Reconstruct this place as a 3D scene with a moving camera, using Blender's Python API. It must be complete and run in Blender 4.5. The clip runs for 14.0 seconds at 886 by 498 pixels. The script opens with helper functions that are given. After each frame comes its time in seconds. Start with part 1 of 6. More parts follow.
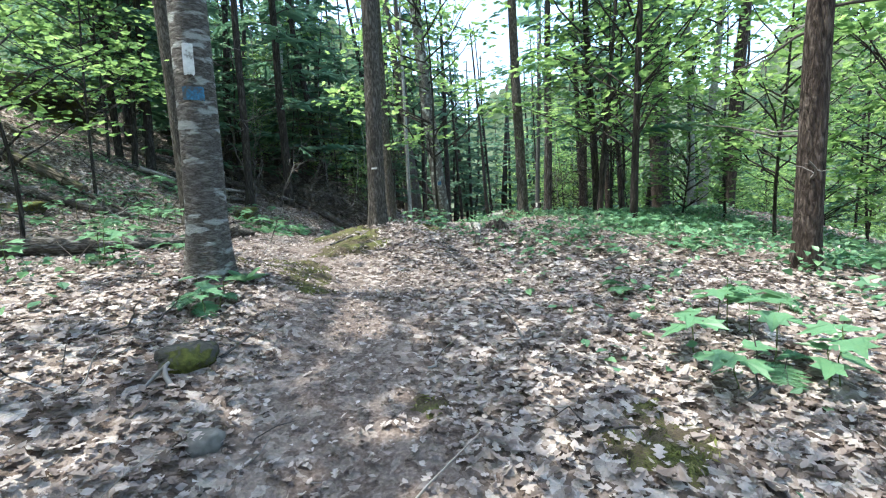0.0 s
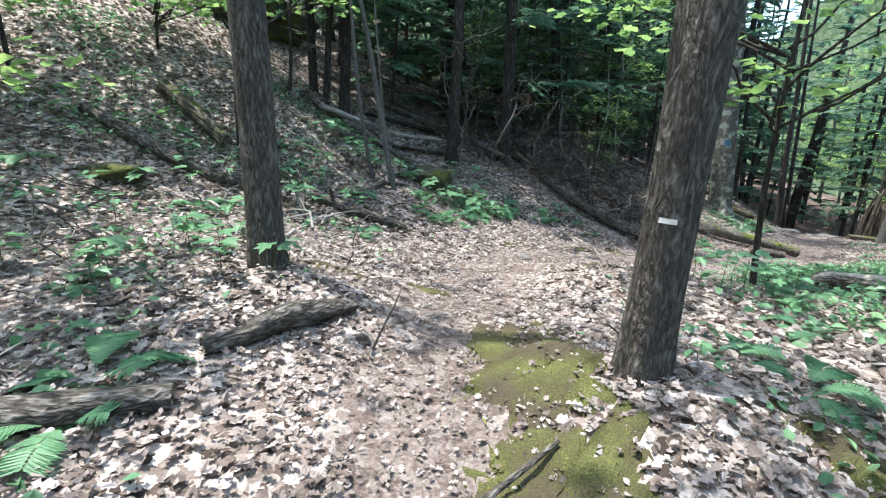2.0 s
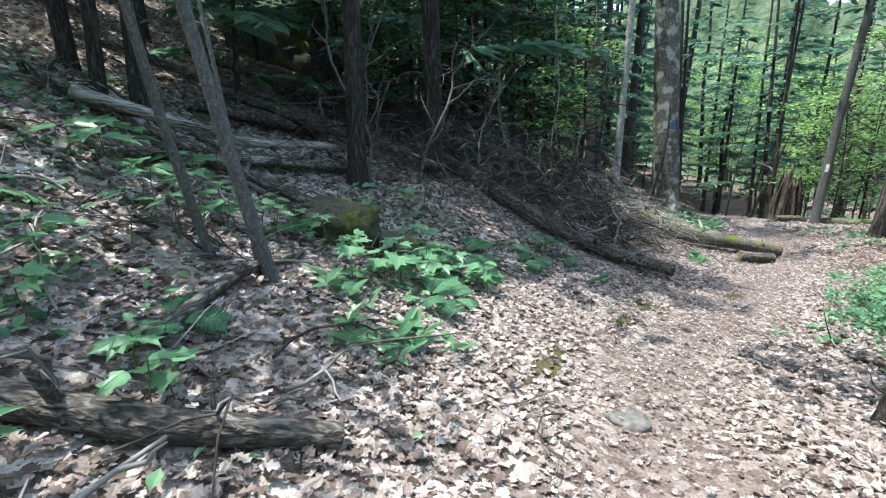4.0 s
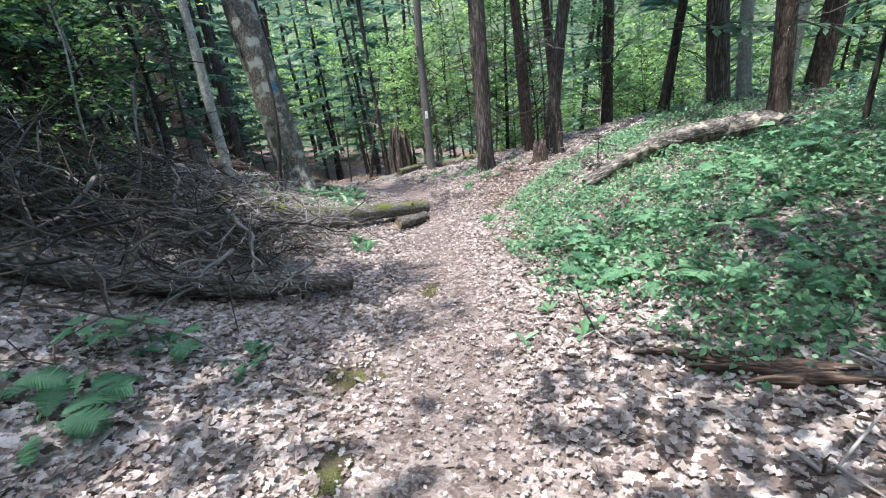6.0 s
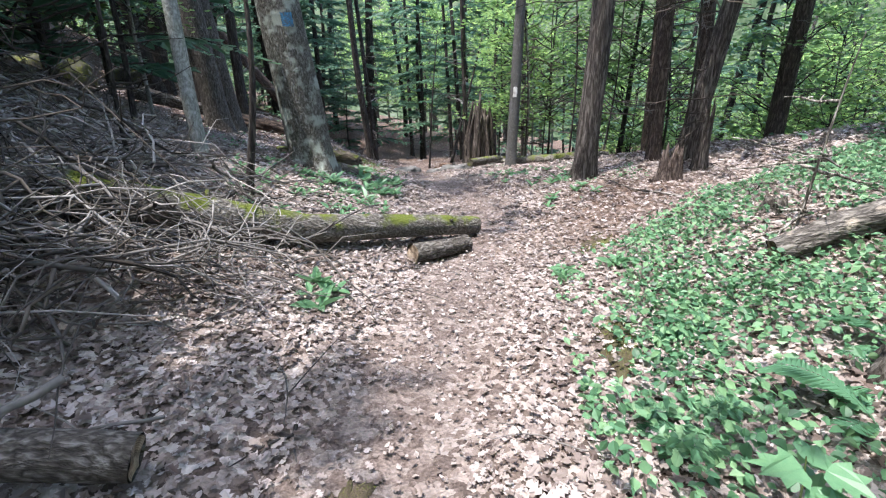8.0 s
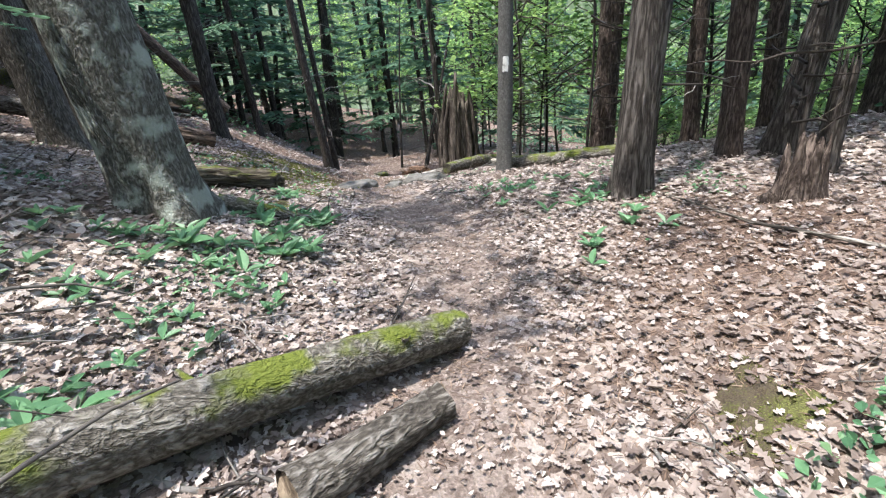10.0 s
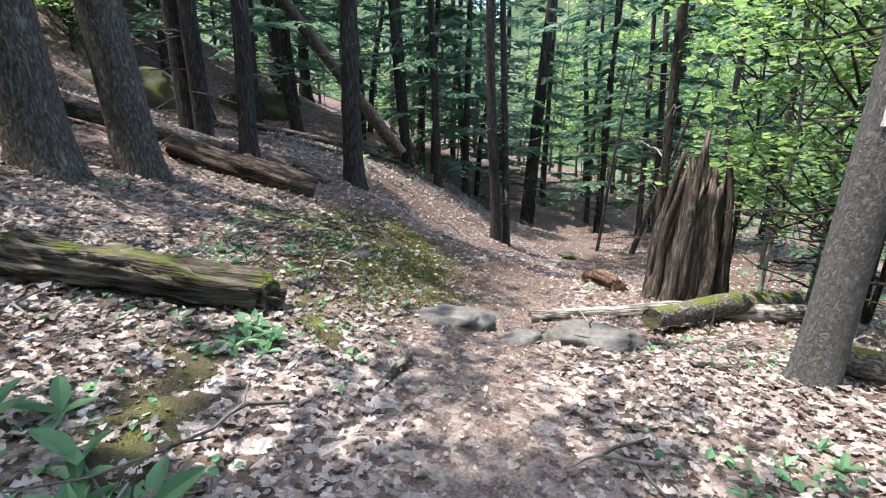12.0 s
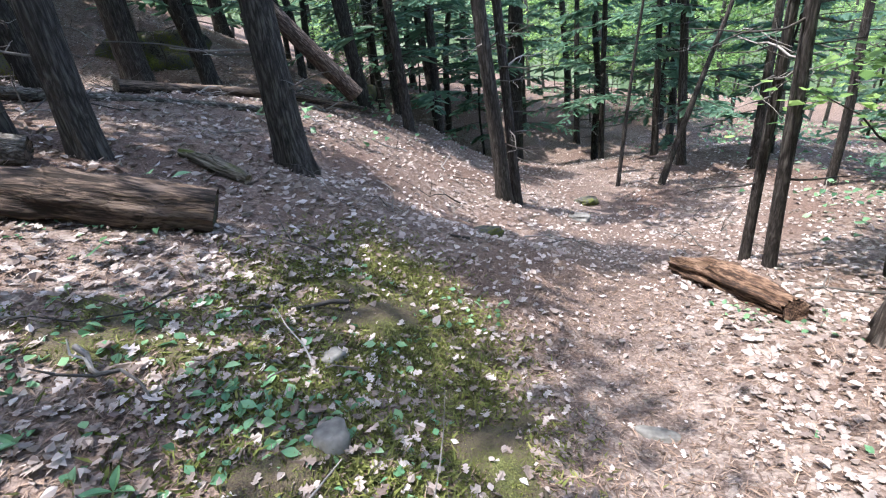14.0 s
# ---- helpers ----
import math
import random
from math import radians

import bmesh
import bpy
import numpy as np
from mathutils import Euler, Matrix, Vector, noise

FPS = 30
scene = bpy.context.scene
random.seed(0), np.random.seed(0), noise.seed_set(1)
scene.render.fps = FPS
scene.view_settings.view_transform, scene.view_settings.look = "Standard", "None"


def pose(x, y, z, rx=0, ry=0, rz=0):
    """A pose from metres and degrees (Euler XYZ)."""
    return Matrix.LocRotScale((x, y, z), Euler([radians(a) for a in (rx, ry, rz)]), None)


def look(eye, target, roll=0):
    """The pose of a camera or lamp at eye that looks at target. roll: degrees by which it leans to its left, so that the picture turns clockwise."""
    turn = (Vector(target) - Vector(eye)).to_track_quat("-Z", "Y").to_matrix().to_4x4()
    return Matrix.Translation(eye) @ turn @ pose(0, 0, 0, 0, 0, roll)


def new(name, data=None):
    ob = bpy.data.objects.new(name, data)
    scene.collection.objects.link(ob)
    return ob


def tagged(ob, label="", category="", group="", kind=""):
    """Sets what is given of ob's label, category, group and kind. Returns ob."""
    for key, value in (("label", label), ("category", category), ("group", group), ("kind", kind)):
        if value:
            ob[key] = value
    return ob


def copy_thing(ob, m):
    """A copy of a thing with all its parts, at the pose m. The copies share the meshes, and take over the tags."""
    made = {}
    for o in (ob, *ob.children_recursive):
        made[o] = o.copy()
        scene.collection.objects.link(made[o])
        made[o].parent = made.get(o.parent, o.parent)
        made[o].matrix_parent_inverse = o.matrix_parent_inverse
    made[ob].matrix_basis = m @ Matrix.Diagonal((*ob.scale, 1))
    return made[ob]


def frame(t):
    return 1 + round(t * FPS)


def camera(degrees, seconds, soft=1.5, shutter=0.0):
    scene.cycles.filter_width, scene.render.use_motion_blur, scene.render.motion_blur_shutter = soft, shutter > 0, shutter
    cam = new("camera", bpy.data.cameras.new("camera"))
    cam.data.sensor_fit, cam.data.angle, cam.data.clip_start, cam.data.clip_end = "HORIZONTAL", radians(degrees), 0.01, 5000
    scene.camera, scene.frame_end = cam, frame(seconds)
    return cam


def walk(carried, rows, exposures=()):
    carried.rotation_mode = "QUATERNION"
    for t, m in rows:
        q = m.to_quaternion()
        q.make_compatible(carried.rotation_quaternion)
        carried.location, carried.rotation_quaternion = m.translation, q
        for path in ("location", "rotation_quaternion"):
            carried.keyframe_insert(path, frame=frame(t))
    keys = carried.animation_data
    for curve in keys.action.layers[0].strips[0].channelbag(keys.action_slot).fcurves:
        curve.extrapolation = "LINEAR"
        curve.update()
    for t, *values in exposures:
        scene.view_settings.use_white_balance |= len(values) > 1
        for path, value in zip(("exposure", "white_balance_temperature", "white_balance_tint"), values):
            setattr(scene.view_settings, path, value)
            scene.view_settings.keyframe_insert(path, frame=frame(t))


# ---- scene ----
cam = camera(86.6, 14.0, soft=1.2)
PATH = [
    (0, pose(2.675, -7.893, 0.892, 82.89, 2.85, -3.90)),
    (0.5, pose(2.744, -6.696, 1.091, 81.70, 1.98, 1.50)),
    (1, pose(2.766, -5.643, 1.239, 78.79, 0.26, 9.82)),
    (1.5, pose(2.522, -4.707, 1.456, 75.95, -1.23, 17.92)),
    (2, pose(2.140, -3.808, 1.596, 74.28, -1.90, 24.14)),
    (2.2, pose(1.957, -3.456, 1.579, 74.01, -2.28, 25.99)),
    (4.3, pose(0.006, 0.039, 1.478, 73.80, 1.69, 1.24)),
    (4.5, pose(-0.006, 0.325, 1.484, 72.97, 2.24, -3.20)),
    (5, pose(0.064, 1.100, 1.384, 69.39, 4.56, -16.65)),
    (5.5, pose(0.369, 1.692, 1.250, 68.09, 6.28, -29.76)),
    (6, pose(0.842, 2.206, 1.152, 68.88, 6.67, -37.57)),
    (6.5, pose(1.519, 2.643, 1.045, 69.72, 6.32, -39.19)),
    (7, pose(2.038, 3.135, 0.981, 69.76, 4.43, -34.41)),
    (7.5, pose(2.532, 3.748, 0.906, 68.72, 1.03, -27.59)),
    (7.7, pose(2.711, 4.027, 0.808, 68.42, 0.53, -24.81)),
    (9.8, pose(4.159, 6.770, 0.361, 66.08, 3.29, -25.00)),
    (10, pose(4.390, 7.080, 0.324, 66.65, 3.99, -27.22)),
    (10.5, pose(5.065, 7.778, 0.179, 70.79, 4.48, -26.35)),
    (11, pose(5.624, 8.588, 0.160, 74.13, 3.09, -18.98)),
    (11.5, pose(5.995, 9.523, 0.098, 75.45, 0.78, -9.44)),
    (12, pose(6.112, 10.513, -0.017, 74.10, -0.44, -0.85)),
    (12.5, pose(5.982, 11.508, 0.008, 71.32, 0.56, 4.71)),
    (13, pose(5.784, 12.344, -0.037, 68.28, 2.43, 5.70)),
    (13.5, pose(5.789, 13.046, -0.036, 64.96, 4.87, 1.56)),
    (14, pose(5.795, 13.534, -0.021, 64.92, 6.14, -7.11)),
]
walk(cam, PATH, exposures=[(0, 2.3, 6200, 4), (2.2, 2.3, 6150, 8), (4.3, 2.35, 6050, 7), (7, 2.35, 6100, 16), (10, 2.3, 6300, 11), (12, 2.45, 6400, 13), (13, 2.6, 6300, 16), (14, 2.75, 6100, 14)])

# ---- world, sun ----
SUN_ELEV, SUN_AZ = 74, -95          # degrees; azimuth measured from +y towards +x
world = bpy.data.worlds.new("sky")
scene.world = world
world.use_nodes = True
wn = world.node_tree.nodes
sky = wn.new("ShaderNodeTexSky")
sky.sky_type = "NISHITA"
sky.sun_disc = False
sky.sun_elevation, sky.sun_rotation = radians(SUN_ELEV), radians(SUN_AZ)
sky.air_density, sky.dust_density = 1.0, 2.0
wn["Background"].inputs["Strength"].default_value = 0.15
world.node_tree.links.new(sky.outputs["Color"], wn["Background"].inputs["Color"])
sun_data = bpy.data.lights.new("sun", "SUN")
sun_data.energy, sun_data.angle, sun_data.color = 2.0, radians(0.6), (1.0, 0.94, 0.85)
sun = new("sun", sun_data)
to_sun = Vector((math.sin(radians(SUN_AZ)) * math.cos(radians(SUN_ELEV)), math.cos(radians(SUN_AZ)) * math.cos(radians(SUN_ELEV)), math.sin(radians(SUN_ELEV))))
sun.matrix_world = look(to_sun * 60, (0, 0, 0))


# ---- materials ----
def material(name, stops, scale=6.0, fine=40.0, rough=0.85, bump=0.4, dist=0.01, stretch=(1, 1, 1), per="", translucent=0.0, tint=None, rings=False):
    """A rough natural surface: colour from noise at two scales, with bump. per: 'island' or 'object' varies it piece by piece."""
    m = bpy.data.materials.new(name)
    m.use_nodes = True
    n, l = m.node_tree.nodes, m.node_tree.links
    bsdf, out = n["Principled BSDF"], n["Material Output"]
    co = n.new("ShaderNodeTexCoord")
    mp = n.new("ShaderNodeMapping")
    mp.inputs["Scale"].default_value = stretch
    l.new(co.outputs["Object"], mp.inputs["Vector"])
    big, small = n.new("ShaderNodeTexNoise"), n.new("ShaderNodeTexNoise")
    big.inputs["Scale"].default_value, small.inputs["Scale"].default_value = scale, fine
    big.inputs["Detail"].default_value, small.inputs["Detail"].default_value = 5, 4
    l.new(mp.outputs[0], big.inputs["Vector"])
    l.new(mp.outputs[0], small.inputs["Vector"])
    mix = n.new("ShaderNodeMath")
    mix.operation = "MULTIPLY_ADD"
    mix.inputs[1].default_value = 0.45
    l.new(small.outputs["Fac"], mix.inputs[0])
    half = n.new("ShaderNodeMath")
    half.operation = "MULTIPLY"
    half.inputs[1].default_value = 0.55
    l.new(big.outputs["Fac"], half.inputs[0])
    l.new(half.outputs[0], mix.inputs[2])
    fac = mix.outputs[0]
    if not per:
        spread = n.new("ShaderNodeMapRange")
        spread.inputs["From Min"].default_value, spread.inputs["From Max"].default_value = 0.34, 0.66
        l.new(fac, spread.inputs["Value"])
        fac = spread.outputs["Result"]
    if per:
        if per == "island":
            rnd = n.new("ShaderNodeNewGeometry").outputs["Random Per Island"]
        else:
            rnd = n.new("ShaderNodeObjectInfo").outputs["Random"]
        add = n.new("ShaderNodeMath")
        add.operation = "MULTIPLY_ADD"
        add.inputs[1].default_value = 0.62
        l.new(rnd, add.inputs[0])
        sc = n.new("ShaderNodeMath")
        sc.operation = "MULTIPLY"
        sc.inputs[1].default_value = 0.4
        l.new(fac, sc.inputs[0])
        l.new(sc.outputs[0], add.inputs[2])
        fac = add.outputs[0]
    if rings:
        sep = n.new("ShaderNodeTexWave")
        sep.wave_type, sep.rings_direction = "RINGS", "SPHERICAL"
        sep.inputs["Scale"].default_value, sep.inputs["Distortion"].default_value = 40, 2
        l.new(co.outputs["Object"], sep.inputs["Vector"])
        a = n.new("ShaderNodeMath")
        a.operation = "MULTIPLY_ADD"
        a.inputs[1].default_value = 0.25
        l.new(sep.outputs["Fac"], a.inputs[0])
        l.new(fac, a.inputs[2])
        fac = a.outputs[0]
    ramp = n.new("ShaderNodeValToRGB")
    while len(ramp.color_ramp.elements) < len(stops):
        ramp.color_ramp.elements.new(0.5)
    for e, (p, c) in zip(ramp.color_ramp.elements, stops):
        e.position, e.color = p, (*c, 1)
    l.new(fac, ramp.inputs[0])
    l.new(ramp.outputs[0], bsdf.inputs["Base Color"])
    bsdf.inputs["Roughness"].default_value = rough
    bsdf.inputs["Specular IOR Level"].default_value = 0.3
    if bump:
        b = n.new("ShaderNodeBump")
        b.inputs["Strength"].default_value, b.inputs["Distance"].default_value = bump, dist
        l.new(mix.outputs[0], b.inputs["Height"])
        l.new(b.outputs[0], bsdf.inputs["Normal"])
    if translucent:
        tr = n.new("ShaderNodeBsdfTranslucent")
        hsv = n.new("ShaderNodeHueSaturation")
        hsv.inputs["Value"].default_value, hsv.inputs["Saturation"].default_value = 1.5, 0.95
        hsv.inputs["Hue"].default_value = 0.485
        l.new(ramp.outputs[0], hsv.inputs["Color"])
        l.new(hsv.outputs[0], tr.inputs["Color"])
        ms = n.new("ShaderNodeMixShader")
        ms.inputs[0].default_value = translucent
        l.new(bsdf.outputs[0], ms.inputs[1])
        l.new(tr.outputs[0], ms.inputs[2])
        l.new(ms.outputs[0], out.inputs["Surface"])
    return m


def bark_material(name, dark, mid, light, cells=14.0, squash=0.22, bump=0.9, patch=None, patch_at=0.6, top_moss=False, edge=0.14):
    """Furrowed bark: stretched cells with dark cracks, and pale lichen patches where given."""
    m = bpy.data.materials.new(name)
    m.use_nodes = True
    n, l = m.node_tree.nodes, m.node_tree.links
    bsdf = n["Principled BSDF"]
    co = n.new("ShaderNodeTexCoord")
    mp = n.new("ShaderNodeMapping")
    mp.inputs["Scale"].default_value = (1, 1, squash)
    l.new(co.outputs["Object"], mp.inputs["Vector"])
    warp = n.new("ShaderNodeTexNoise")
    warp.inputs["Scale"].default_value, warp.inputs["Detail"].default_value = 9, 3
    l.new(mp.outputs[0], warp.inputs["Vector"])
    vm = n.new("ShaderNodeVectorMath")
    vm.operation = "MULTIPLY_ADD"
    vm.inputs[1].default_value = (0.09, 0.09, 0.09)
    l.new(warp.outputs["Color"], vm.inputs[0])
    l.new(mp.outputs[0], vm.inputs[2])
    vo = n.new("ShaderNodeTexNoise")
    vo.inputs["Scale"].default_value, vo.inputs["Detail"].default_value, vo.inputs["Roughness"].default_value = cells, 3, 0.55
    l.new(vm.outputs[0], vo.inputs["Vector"])
    mid_off = n.new("ShaderNodeMath")
    mid_off.operation = "SUBTRACT"
    mid_off.inputs[1].default_value = 0.5
    l.new(vo.outputs["Fac"], mid_off.inputs[0])
    crack = n.new("ShaderNodeMath")
    crack.operation = "ABSOLUTE"
    l.new(mid_off.outputs[0], crack.inputs[0])
    fine = n.new("ShaderNodeTexNoise")
    fine.inputs["Scale"].default_value, fine.inputs["Detail"].default_value = 55, 5
    l.new(mp.outputs[0], fine.inputs["Vector"])
    h = n.new("ShaderNodeMath")
    h.operation = "MULTIPLY_ADD"
    h.inputs[1].default_value = 2.6
    l.new(crack.outputs[0], h.inputs[0])
    k = n.new("ShaderNodeMath")
    k.operation = "MULTIPLY"
    k.inputs[1].default_value = 0.75
    l.new(fine.outputs["Fac"], k.inputs[0])
    l.new(k.outputs[0], h.inputs[2])
    ramp = n.new("ShaderNodeValToRGB")
    ramp.color_ramp.elements.new(0.5)
    for e, (p, c) in zip(ramp.color_ramp.elements, ((0.22, dark), (0.5, mid), (0.85, light))):
        e.position, e.color = p, (*c, 1)
    l.new(h.outputs[0], ramp.inputs[0])
    col = ramp.outputs[0]
    if patch:
        big = n.new("ShaderNodeTexNoise")
        big.inputs["Scale"].default_value, big.inputs["Detail"].default_value = 5, 6
        l.new(mp.outputs[0] if squash > 1 else co.outputs["Object"], big.inputs["Vector"])
        pr = n.new("ShaderNodeValToRGB")
        pr.color_ramp.elements[0].position, pr.color_ramp.elements[1].position = patch_at, patch_at + edge
        where = big.outputs["Fac"]
        if top_moss:
            geo = n.new("ShaderNodeNewGeometry")
            sx = n.new("ShaderNodeSeparateXYZ")
            l.new(geo.outputs["Normal"], sx.inputs[0])
            lift = n.new("ShaderNodeMath")
            lift.operation = "MULTIPLY_ADD"
            lift.inputs[1].default_value = 0.22
            l.new(sx.outputs["Z"], lift.inputs[0])
            l.new(where, lift.inputs[2])
            where = lift.outputs[0]
        l.new(where, pr.inputs[0])
        mx = n.new("ShaderNodeMix")
        mx.data_type = "RGBA"
        l.new(pr.outputs[0], mx.inputs[0])
        l.new(col, mx.inputs[6])
        mx.inputs[7].default_value = (*patch, 1)
        col = mx.outputs[2]
    l.new(col, bsdf.inputs["Base Color"])
    bsdf.inputs["Roughness"].default_value = 0.9
    bsdf.inputs["Specular IOR Level"].default_value = 0.2
    b = n.new("ShaderNodeBump")
    b.inputs["Strength"].default_value, b.inputs["Distance"].default_value = bump, 0.02
    l.new(h.outputs[0], b.inputs["Height"])
    l.new(b.outputs[0], bsdf.inputs["Normal"])
    return m


BARK_OAK = bark_material("bark_oak", (0.022, 0.019, 0.017), (0.075, 0.067, 0.059), (0.165, 0.153, 0.137), 36, 0.28, 1.0, (0.2, 0.205, 0.185), 0.66)
BARK_LEANING = bark_material("bark_leaning_oak", (0.025, 0.023, 0.019), (0.09, 0.086, 0.073), (0.2, 0.196, 0.175), 30, 0.45, 1.0, (0.3, 0.325, 0.285), 0.52, edge=0.1)
BARK_PINE = bark_material("bark_pine", (0.011, 0.009, 0.008), (0.052, 0.045, 0.04), (0.16, 0.145, 0.132), 20, 0.14, 1.0, (0.125, 0.118, 0.108), 0.62)
BARK_RED = bark_material("bark_red", (0.014, 0.01, 0.008), (0.054, 0.041, 0.035), (0.14, 0.112, 0.096), 25, 0.22, 1.0, (0.15, 0.14, 0.125), 0.64)
BARK_HEMLOCK = bark_material("bark_hemlock", (0.009, 0.008, 0.007), (0.034, 0.029, 0.026), (0.085, 0.077, 0.069), 26, 0.16, 0.8)
BARK_GREY = bark_material("bark_grey", (0.05, 0.048, 0.046), (0.095, 0.094, 0.09), (0.15, 0.149, 0.144), 50, 0.5, 0.35)
BARK_PALE = bark_material("bark_pale", (0.12, 0.12, 0.105), (0.24, 0.25, 0.23), (0.38, 0.39, 0.37), 22, 0.6, 0.4, (0.46, 0.47, 0.45), 0.57)
BARK_BIRCH = bark_material("bark_birch", (0.035, 0.031, 0.027), (0.11, 0.102, 0.092), (0.2, 0.19, 0.175), 10, 3.2, 1.0, (0.36, 0.375, 0.36), 0.55, edge=0.06)
BARK_LOG = bark_material("bark_log", (0.014, 0.012, 0.01), (0.07, 0.062, 0.053), (0.2, 0.187, 0.17), 22, 0.4, 1.0, (0.035, 0.03, 0.025), 0.55)
BARK_MOSSY = bark_material("bark_mossy_log", (0.022, 0.019, 0.015), (0.105, 0.096, 0.082), (0.25, 0.237, 0.215), 26, 0.6, 1.0, (0.1, 0.122, 0.022), 0.6, True)
BARK_OLD_LOG = bark_material("bark_old_log", (0.018, 0.016, 0.014), (0.085, 0.078, 0.07), (0.21, 0.197, 0.178), 18, 0.35, 1.0, (0.3, 0.265, 0.22), 0.58, edge=0.06)
BARK_SNAG = bark_material("bark_snag", (0.02, 0.016, 0.013), (0.058, 0.048, 0.041), (0.16, 0.138, 0.12), 24, 0.1, 1.0)
ROTTEN_MOSSY = bark_material("rotten_mossy_wood", (0.018, 0.015, 0.011), (0.08, 0.069, 0.053), (0.19, 0.17, 0.135), 18, 0.14, 1.0, (0.085, 0.1, 0.022), 0.64, True)
WOOD_GREY = material("weathered_wood", [(0.32, (0.04, 0.035, 0.03)), (0.5, (0.17, 0.155, 0.135)), (0.7, (0.36, 0.34, 0.31))], 3, 26, 0.85, 1.0, 0.015, (3, 3, 0.35))
WOOD_ROT = material("rotten_wood", [(0.3, (0.017, 0.012, 0.009)), (0.5, (0.064, 0.044, 0.033)), (0.72, (0.14, 0.102, 0.077))], 4, 22, 0.9, 1.0, 0.025, (3, 3, 0.4))
WOOD_ORANGE = material("crumbling_wood", [(0.3, (0.025, 0.014, 0.009)), (0.5, (0.088, 0.05, 0.031)), (0.75, (0.18, 0.118, 0.08))], 4, 24, 0.9, 1.0, 0.03, (3, 3, 0.4))
WOOD_MOSSY = material("mossy_wood", [(0.15, (0.02, 0.016, 0.012)), (0.5, (0.085, 0.075, 0.06)), (0.68, (0.055, 0.058, 0.02)), (0.93, (0.1, 0.115, 0.03))], 4, 24, 0.9, 1.0, 0.03, (2.2, 2.2, 0.5))
WOOD_CUT = material("cut_wood", [(0.3, (0.07, 0.05, 0.035)), (0.6, (0.2, 0.155, 0.11)), (0.9, (0.34, 0.28, 0.21))], 5, 30, 0.85, 0.4, 0.005, rings=True)
TWIG = material("dead_twig", [(0.22, (0.03, 0.026, 0.023)), (0.5, (0.1, 0.092, 0.085)), (0.75, (0.26, 0.245, 0.23)), (0.92, (0.36, 0.345, 0.33))], 8, 40, 0.9, 0.5, 0.004, per="island")
TWIG_DARK = material("dark_twig", [(0.3, (0.022, 0.018, 0.015)), (0.8, (0.1, 0.085, 0.07))], 8, 40, 0.9, 0.5, 0.004, per="island")
DRY_LEAF = material("dry_leaf", [(0.16, (0.085, 0.062, 0.053)), (0.34, (0.16, 0.127, 0.111)), (0.52, (0.25, 0.209, 0.188)), (0.7, (0.345, 0.303, 0.282)), (0.88, (0.47, 0.43, 0.41))], 9, 60, 0.6, 0.5, 0.004, per="island", translucent=0.18)
NEEDLE_LITTER = material("needle_litter", [(0.15, (0.05, 0.032, 0.024)), (0.5, (0.14, 0.095, 0.07)), (0.9, (0.3, 0.225, 0.175))], 8, 40, 0.8, 0.2, 0.003, per="island")
LEAF = material("green_leaf", [(0.15, (0.06, 0.135, 0.042)), (0.5, (0.125, 0.24, 0.072)), (0.9, (0.26, 0.4, 0.125))], 4, 30, 0.5, 0.2, 0.003, per="island", translucent=0.55)
NEEDLE = material("conifer_needle", [(0.15, (0.036, 0.085, 0.056)), (0.5, (0.078, 0.16, 0.104)), (0.9, (0.15, 0.25, 0.155))], 4, 30, 0.5, 0.2, 0.003, per="island", translucent=0.5)
FERN = material("fern_leaf", [(0.15, (0.055, 0.14, 0.075)), (0.5, (0.1, 0.225, 0.122)), (0.9, (0.175, 0.32, 0.17))], 5, 40, 0.5, 0.3, 0.003, per="object", translucent=0.35)
HERB = material("herb_leaf", [(0.15, (0.036, 0.092, 0.048)), (0.5, (0.1, 0.222, 0.115)), (0.9, (0.22, 0.36, 0.185))], 5, 40, 0.4, 0.3, 0.003, per="island", translucent=0.3)
MOSS_TUFT = material("moss_tuft", [(0.15, (0.04, 0.038, 0.016)), (0.45, (0.09, 0.1, 0.026)), (0.7, (0.14, 0.16, 0.04)), (0.92, (0.24, 0.225, 0.095))], 5, 40, 0.9, 0.3, 0.003, per="island", translucent=0.2)
STEM = material("green_stem", [(0.3, (0.07, 0.1, 0.03)), (0.7, (0.13, 0.16, 0.06))], 20, 60)
MOSS = material("moss", [(0.1, (0.045, 0.034, 0.025)), (0.42, (0.075, 0.06, 0.038)), (0.58, (0.07, 0.068, 0.025)), (0.75, (0.09, 0.1, 0.028)), (0.95, (0.15, 0.15, 0.055))], 3.5, 120, 0.95, 1.0, 0.03)
STONE = material("grey_stone", [(0.1, (0.08, 0.077, 0.071)), (0.5, (0.125, 0.121, 0.112)), (0.9, (0.185, 0.181, 0.169))], 3, 30, 0.85, 0.3, 0.012)
ROCK_MOSSY = material("mossy_rock", [(0.1, (0.015, 0.015, 0.013)), (0.45, (0.07, 0.068, 0.06)), (0.6, (0.055, 0.06, 0.016)), (0.9, (0.11, 0.12, 0.028))], 3, 30, 0.95, 0.9, 0.03)
WHITE_PAINT = material("white_blaze_paint", [(0.1, (0.3, 0.29, 0.27)), (0.35, (0.65, 0.65, 0.63)), (0.9, (0.8, 0.8, 0.78))], 14, 60, 0.6, 0.5, 0.004)
BLUE_PAINT = material("blue_blaze_paint", [(0.3, (0.07, 0.08, 0.085)), (0.5, (0.035, 0.12, 0.21)), (0.8, (0.06, 0.2, 0.33))], 14, 60, 0.6, 0.5, 0.004)

